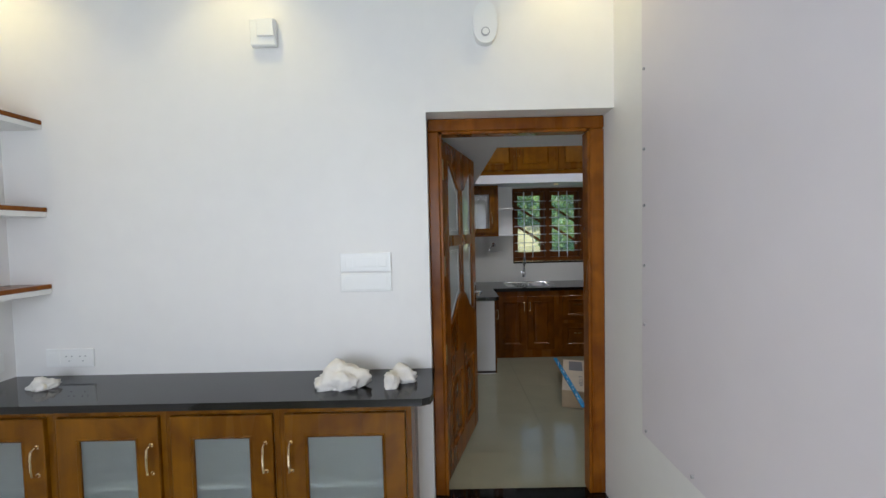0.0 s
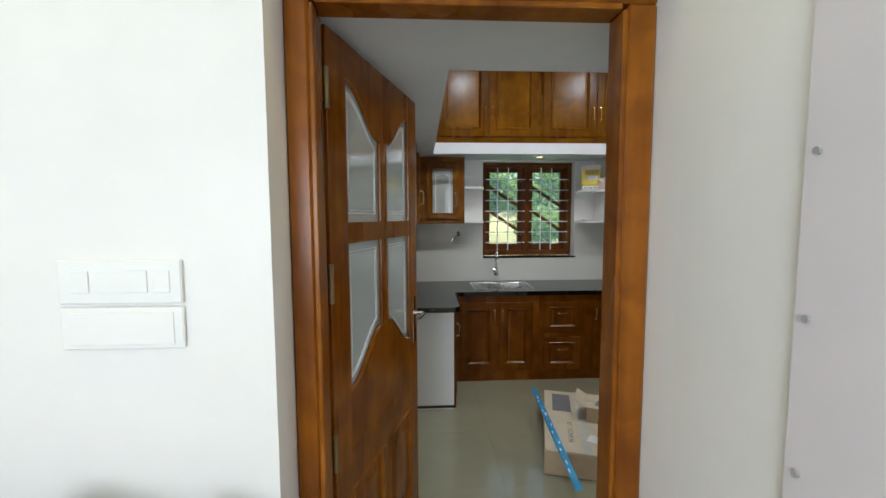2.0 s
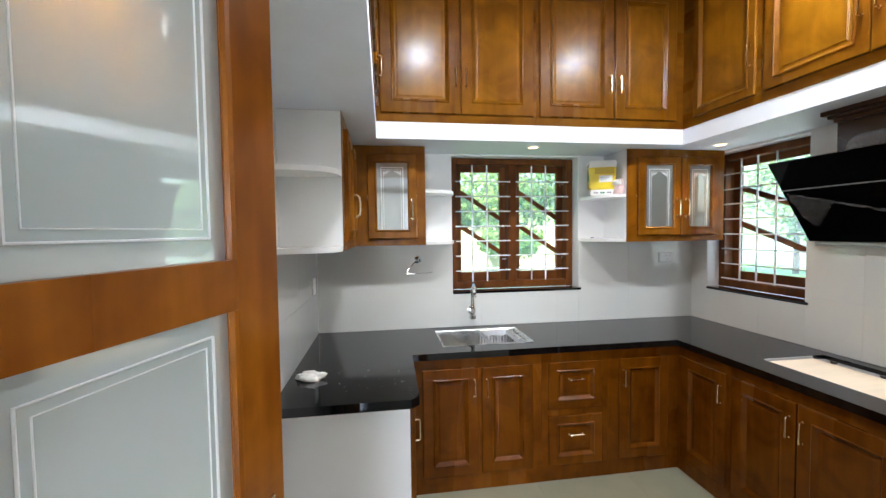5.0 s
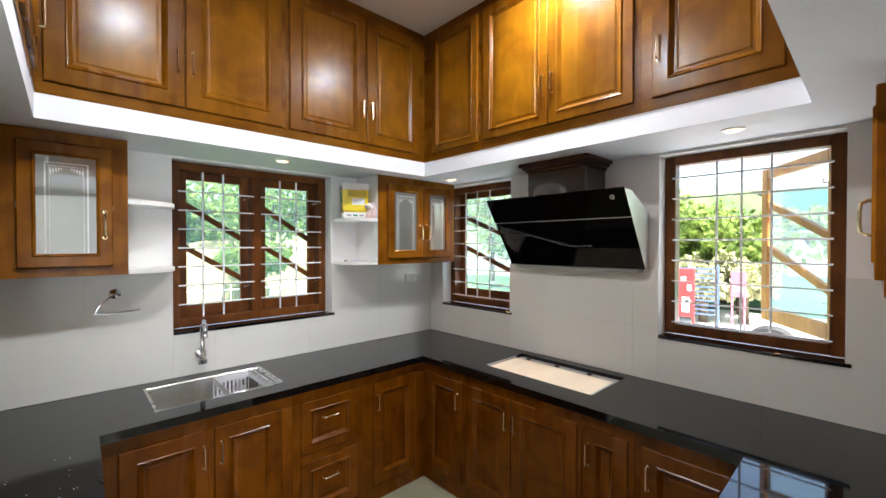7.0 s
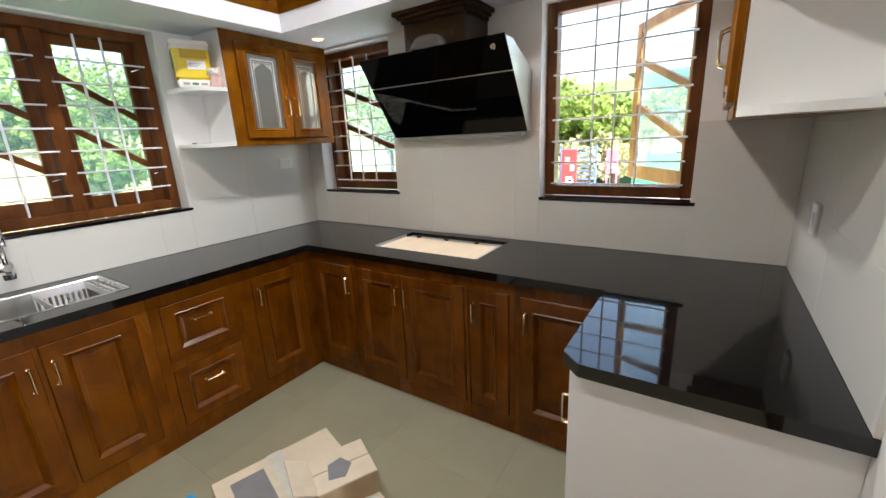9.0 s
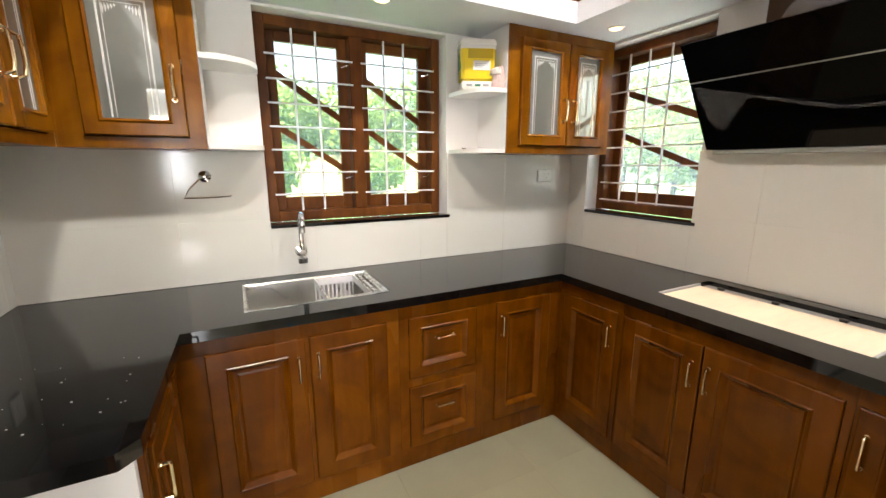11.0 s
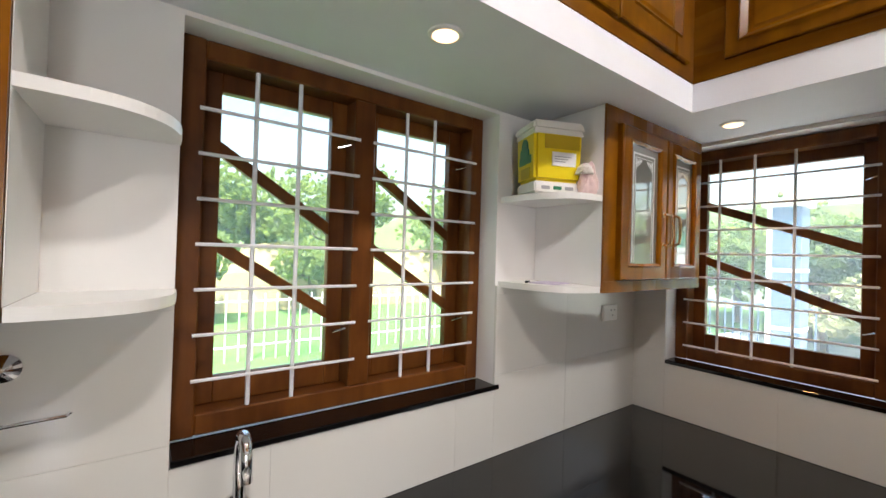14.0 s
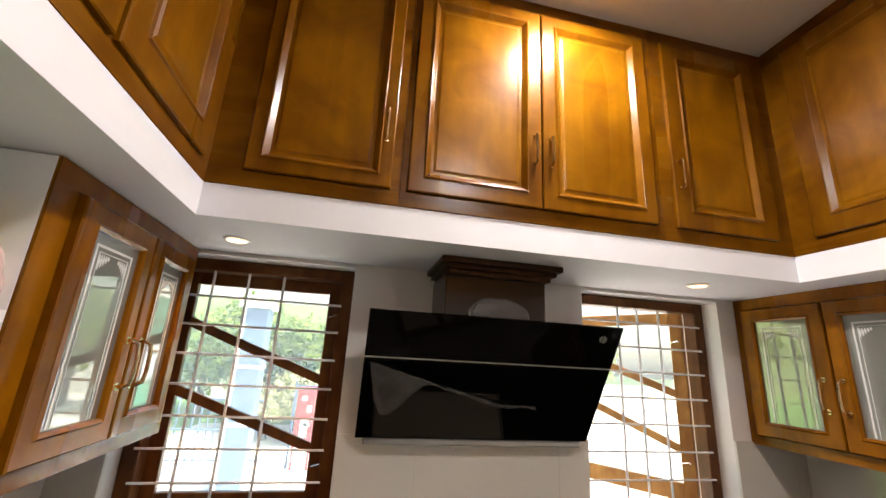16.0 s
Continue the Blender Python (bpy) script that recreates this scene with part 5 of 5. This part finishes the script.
for i, (x, y, h, r, n) in enumerate(((-7, 17, 5.5, 3.0, 1500), (-3.4, 15, 4.6, 2.2, 1500), (0.6, 16.5, 5.4, 2.7, 1900), (3.8, 14.5, 4.4, 2.0, 1500), (7.4, 16, 5.4, 2.6, 1800), (1.9, 10.5, 2.1, 1.0, 700), (4.9, 10.8, 1.9, 1.0, 700), (12, 13, 4.6, 2.4, 1200), (15.5, 7.5, 3.1, 2.2, 1500), (16, 3.6, 2.9, 2.0, 1700), (16.3, 0.6, 2.8, 1.8, 1700), (17, 11, 5, 2.6, 1200), (17, -8.5, 4, 2.4, 1200), (15.4, -1.9, 2.9, 1.7, 1300), (17.5, 2.2, 3.6, 2.2, 1300), (18.5, -4.0, 3.6, 2.2, 1100), (13.9, 1.5, 2.7, 1.5, 1300), (14.0, -0.3, 2.6, 1.4, 1300))):
    tree(x, y, h, r, 30 + i, n, 0.26)
for i, (x, y, h, r_) in enumerate(((12.3, 0.95, 1.5, 0.75), (12.0, 0.1, 1.3, 0.7), (12.4, -0.65, 1.6, 0.7))):
    tree(x, y, h, r_, 80 + i, 420, 0.20, SHRUB, "pale variegated shrub at the yard's edge", "shrub", "yard shrubs")
wheel = thing("car_wheel", 8.3, -1.72, 0.07, 0, "black car tyre with a pale rim standing in the yard", "tyre")
part("tyre", lathe(bmesh.new(), [(0.22, -0.09), (0.30, -0.085), (0.335, -0.05), (0.335, 0.05), (0.30, 0.085), (0.22, 0.09)], 32), RUBBER, wheel).rotation_euler = (0, radians(90), 0)
part("rim", lathe(bmesh.new(), [(0.215, -0.094), (0.14, -0.09), (0.04, -0.10), (0.01, -0.10)], 24), STEEL, wheel).rotation_euler = (0, radians(90), 0)
bw_ = S("boundary_wall", B(-25, 13.5, 18.5, 18.7, -0.6, 1.5), OUTW)
S("boundary_wall_east", B(20.5, 20.7, -20, 18, -0.6, 1.0), OUTW)
hb_ = bmesh.new()
hv = []
for i in range(41):
    a_ = 2 * math.pi * i / 40
    hv.append([hb_.verts.new((60 * math.cos(a_), 60 * math.sin(a_) + 2, z_ + (0 if z_ < 1 else 1.4 * noise.noise(Vector((i * 0.35, z_, 0)))))) for z_ in ((-2, 4.5, 8.5) if math.cos(a_) > 0.5 and math.sin(a_) > -0.4 else (-2, 2.2, 4.6) if math.sin(a_) > -0.1 or math.cos(a_) < 0 else (-2, 0.2, 0.9))])
for p_, q_ in zip(hv, hv[1:]):
    for k in range(2):
        hb_.faces.new((p_[k], q_[k], q_[k + 1], p_[k + 1]))
# the hills' green is paled: distance haze is put into the colour
S("backdrop_hills", hb_, mat("hazed_green_hill", (0.15, 0.22, 0.10), 0.9, scale=0.5, color2=(0.30, 0.36, 0.17), bump=0, detail=10), "distant green wooded hills")
bm = bmesh.new()
for k in range(34):
    x0_, x1_ = -14 + 0.8 * k, -13.2 + 0.8 * k
    h0, h1 = (1.75 + 0.5 * noise.noise(Vector((x_ * 0.5, 3, 1))) for x_ in (x0_, x1_))
    bm.faces.new([bm.verts.new(p) for p in ((x0_, 11.9, -0.3), (x1_, 11.9, -0.3), (x1_, 12.3, h1 * 0.5), (x0_, 12.3, h0 * 0.5))])
    bm.faces.new([bm.verts.new(p) for p in ((x0_, 12.3, h0 * 0.5), (x1_, 12.3, h1 * 0.5), (x1_, 13.3, h1), (x0_, 13.3, h0))])
bmesh.ops.remove_doubles(bm, verts=bm.verts, dist=0.001)
S("ground_bank", bm, BANKM, "dry earth bank behind the lawn")
fence = thing("garden_fence", -3.0, 6.3, -0.3, 0, "white-painted garden railing with thin uprights", "fence")
for k in range(52):
    part("post" if k % 9 == 0 else "upright", tube(bmesh.new(), [(k * 0.2, 0, 0), (k * 0.2, 0, 1.12)], 0.028 if k % 9 == 0 else 0.012, 6), BARW, fence)
for z in (0.25, 1.0):
    part("rail", tube(bmesh.new(), [(0, 0, z), (10.2, 0, z)], 0.016, 6), BARW, fence)
nb = thing("neighbour_house", 14.6, -6.2, -0.3, 0, "green-walled house behind the yard", "house")
part("wall", B(0, 5, 0, 5.5, 0, 3.4), GREENW, nb)
part("roof", prism(bmesh.new(), [(-0.3, -0.3), (5.3, -0.3), (5.3, 5.8), (-0.3, 5.8)], 3.4, 3.65), OUTW, nb)
for k in range(3):
    part("window", B(-0.03, 0.0, 0.7 + k * 1.7, 1.6 + k * 1.7, 1.1, 2.3), BARW, nb)
pc = thing("yard_pillar", 8.6, 0.68, -0.27, 0, "square grey-blue pillar standing in the yard", "pillar")
part("shaft", B(-0.2, 0.2, -0.2, 0.2, 0, 2.7, 0.01), BLUEG, pc)
part("cap", B(-0.26, 0.26, -0.26, 0.26, 2.7, 2.82, 0.01), OUTW, pc)
rp = thing("red_sign_board", 9.6, -0.2, -0.27, 0, "red board on legs at the yard's edge", "board")
part("panel", B(0, 0.05, -0.15, 0.17, 0.45, 1.42, 0.01), REDP, rp)
part("leg", B(0.005, 0.045, -0.15, -0.11, 0, 0.45), REDP, rp)
part("leg", B(0.005, 0.045, 0.13, 0.17, 0, 0.45), REDP, rp)
part("printed_mark", B(-0.003, -0.0005, -0.06, 0.07, 0.55, 0.85), PAPER, rp)
for k, (a_, b_, c_, d_) in enumerate(((-0.10, -0.02, 0.98, 1.10), (0.0, 0.09, 1.18, 1.26), (-0.09, 0.02, 0.74, 0.80))):
    part("printed_mark", B(-0.003, -0.0005, a_, b_, c_, d_), PAPER, rp)
rk = thing("yard_rack", 9.8, -0.70, -0.27, 90, "dark slatted metal rack standing behind the red board", "rack")
for k in range(2):
    part("post", B(0.74 * k - 0.02, 0.74 * k + 0.02, -0.02, 0.02, 0, 1.5), BLUEG, rk)
for k in range(11):
    part("slat", B(0.022, 0.718, -0.012, 0.012, 0.50 + 0.09 * k, 0.535 + 0.09 * k), BLUEG, rk)
pb = thing("pink_sign_board", 9.7, -1.16, -0.27, 0, "faded pink board on legs beside the yard rack", "board")
part("panel", B(0, 0.04, 0, 0.24, 0.92, 1.40, 0.01), PINKP, pb)
for y_ in (0.01, 0.20):
    part("leg", B(0.005, 0.035, y_, y_ + 0.03, 0, 0.919), PINKP, pb)
part("printed_mark", B(-0.003, -0.0005, 0.05, 0.19, 1.02, 1.10), PAPER, pb)
for z_ in (0.9, 1.75):
    part("band", B(-0.206, 0.206, -0.206, 0.206, z_, z_ + 0.05), BARW, pc)
part("corner_strip", B(-0.215, -0.2015, 0.14, 0.2, 0, 2.69), BARW, pc)
gt = thing("yard_gate", 9.9, 1.6, -0.27, 90, "low metal yard gate with close bars", "gate")
for k in range(16):
    part("bar", tube(bmesh.new(), [(k * 0.13 - 1.0, 0, 0.05), (k * 0.13 - 1.0, 0, 1.15)], 0.014, 6), BLUEG, gt)
for z in (0.1, 0.6, 1.12):
    part("rail", tube(bmesh.new(), [(-1.02, 0, z), (0.97, 0, z)], 0.018, 6), BLUEG, gt)

# ---- wall tiles and floor tiles ----
tile_wall("wall_tiles_north", (0, 0, 0), 0, [(TT, WN[0], COUNTER + 0.001, TTOP), (WN[0], WN[1], COUNTER + 0.001, WN[2] - 0.021), (WN[1], KE - TT, COUNTER + 0.001, TTOP)])
tile_wall("wall_tiles_east", (KE, 0, 0), -90, [(0, -WE1[1], COUNTER + 0.001, TTOP), (-WE1[1], -WE1[0], COUNTER + 0.001, WN[2] - 0.021), (-WE1[0], -WE2[1], COUNTER + 0.001, TTOP), (-WE2[1], -WE2[0], COUNTER + 0.001, WN[2] - 0.021), (-WE2[0], -KS, COUNTER + 0.001, TTOP)])
tile_wall("wall_tiles_west", (0, KS, 0), 90, [(-KS - 1.262, -KS, COUNTER + 0.001, TTOP)])
tile_wall("wall_tiles_south", (KE - TT, KS, 0), 180, [(0, KE - TT - 1.75, COUNTER + 0.001, TTOP)])


def floor_tiles(base_name, x0, x1, y0, y1, size, material, ox=0.0, oy=0.0):
    base = bpy.data.objects[base_name]
    meshes = {}
    i = math.floor((x0 - ox) / size)
    while ox + i * size < x1 - 1e-4:
        j = math.floor((y0 - oy) / size)
        while oy + j * size < y1 - 1e-4:
            a, b = max(x0, ox + i * size), min(x1, ox + (i + 1) * size)
            c, d = max(y0, oy + j * size), min(y1, oy + (j + 1) * size)
            key = (round(b - a, 3), round(d - c, 3))
            if min(key) > 0.01:
                if key not in meshes:
                    bm = box(bmesh.new(), 0.0004, key[0] - 0.0004, 0.0004, key[1] - 0.0004, -0.005, 0.0)
                    me = bpy.data.meshes.new("tile")
                    bm.to_mesh(me)
                    bm.free()
                    me.materials.append(material)
                    meshes[key] = me
                t = new("tile", meshes[key])
                t.parent = base
                t.location = (a, c, 0)
            j += 1
        i += 1


floor_tiles("floor_kitchen_base", 0, KE, -3.12, 0, 0.6, FLOORT, 0.2, -0.3)
floor_tiles("floor_dining_base", DW, DE, DS, DN - 0.021, 0.6, FLOORT, 0.1, 0.1)
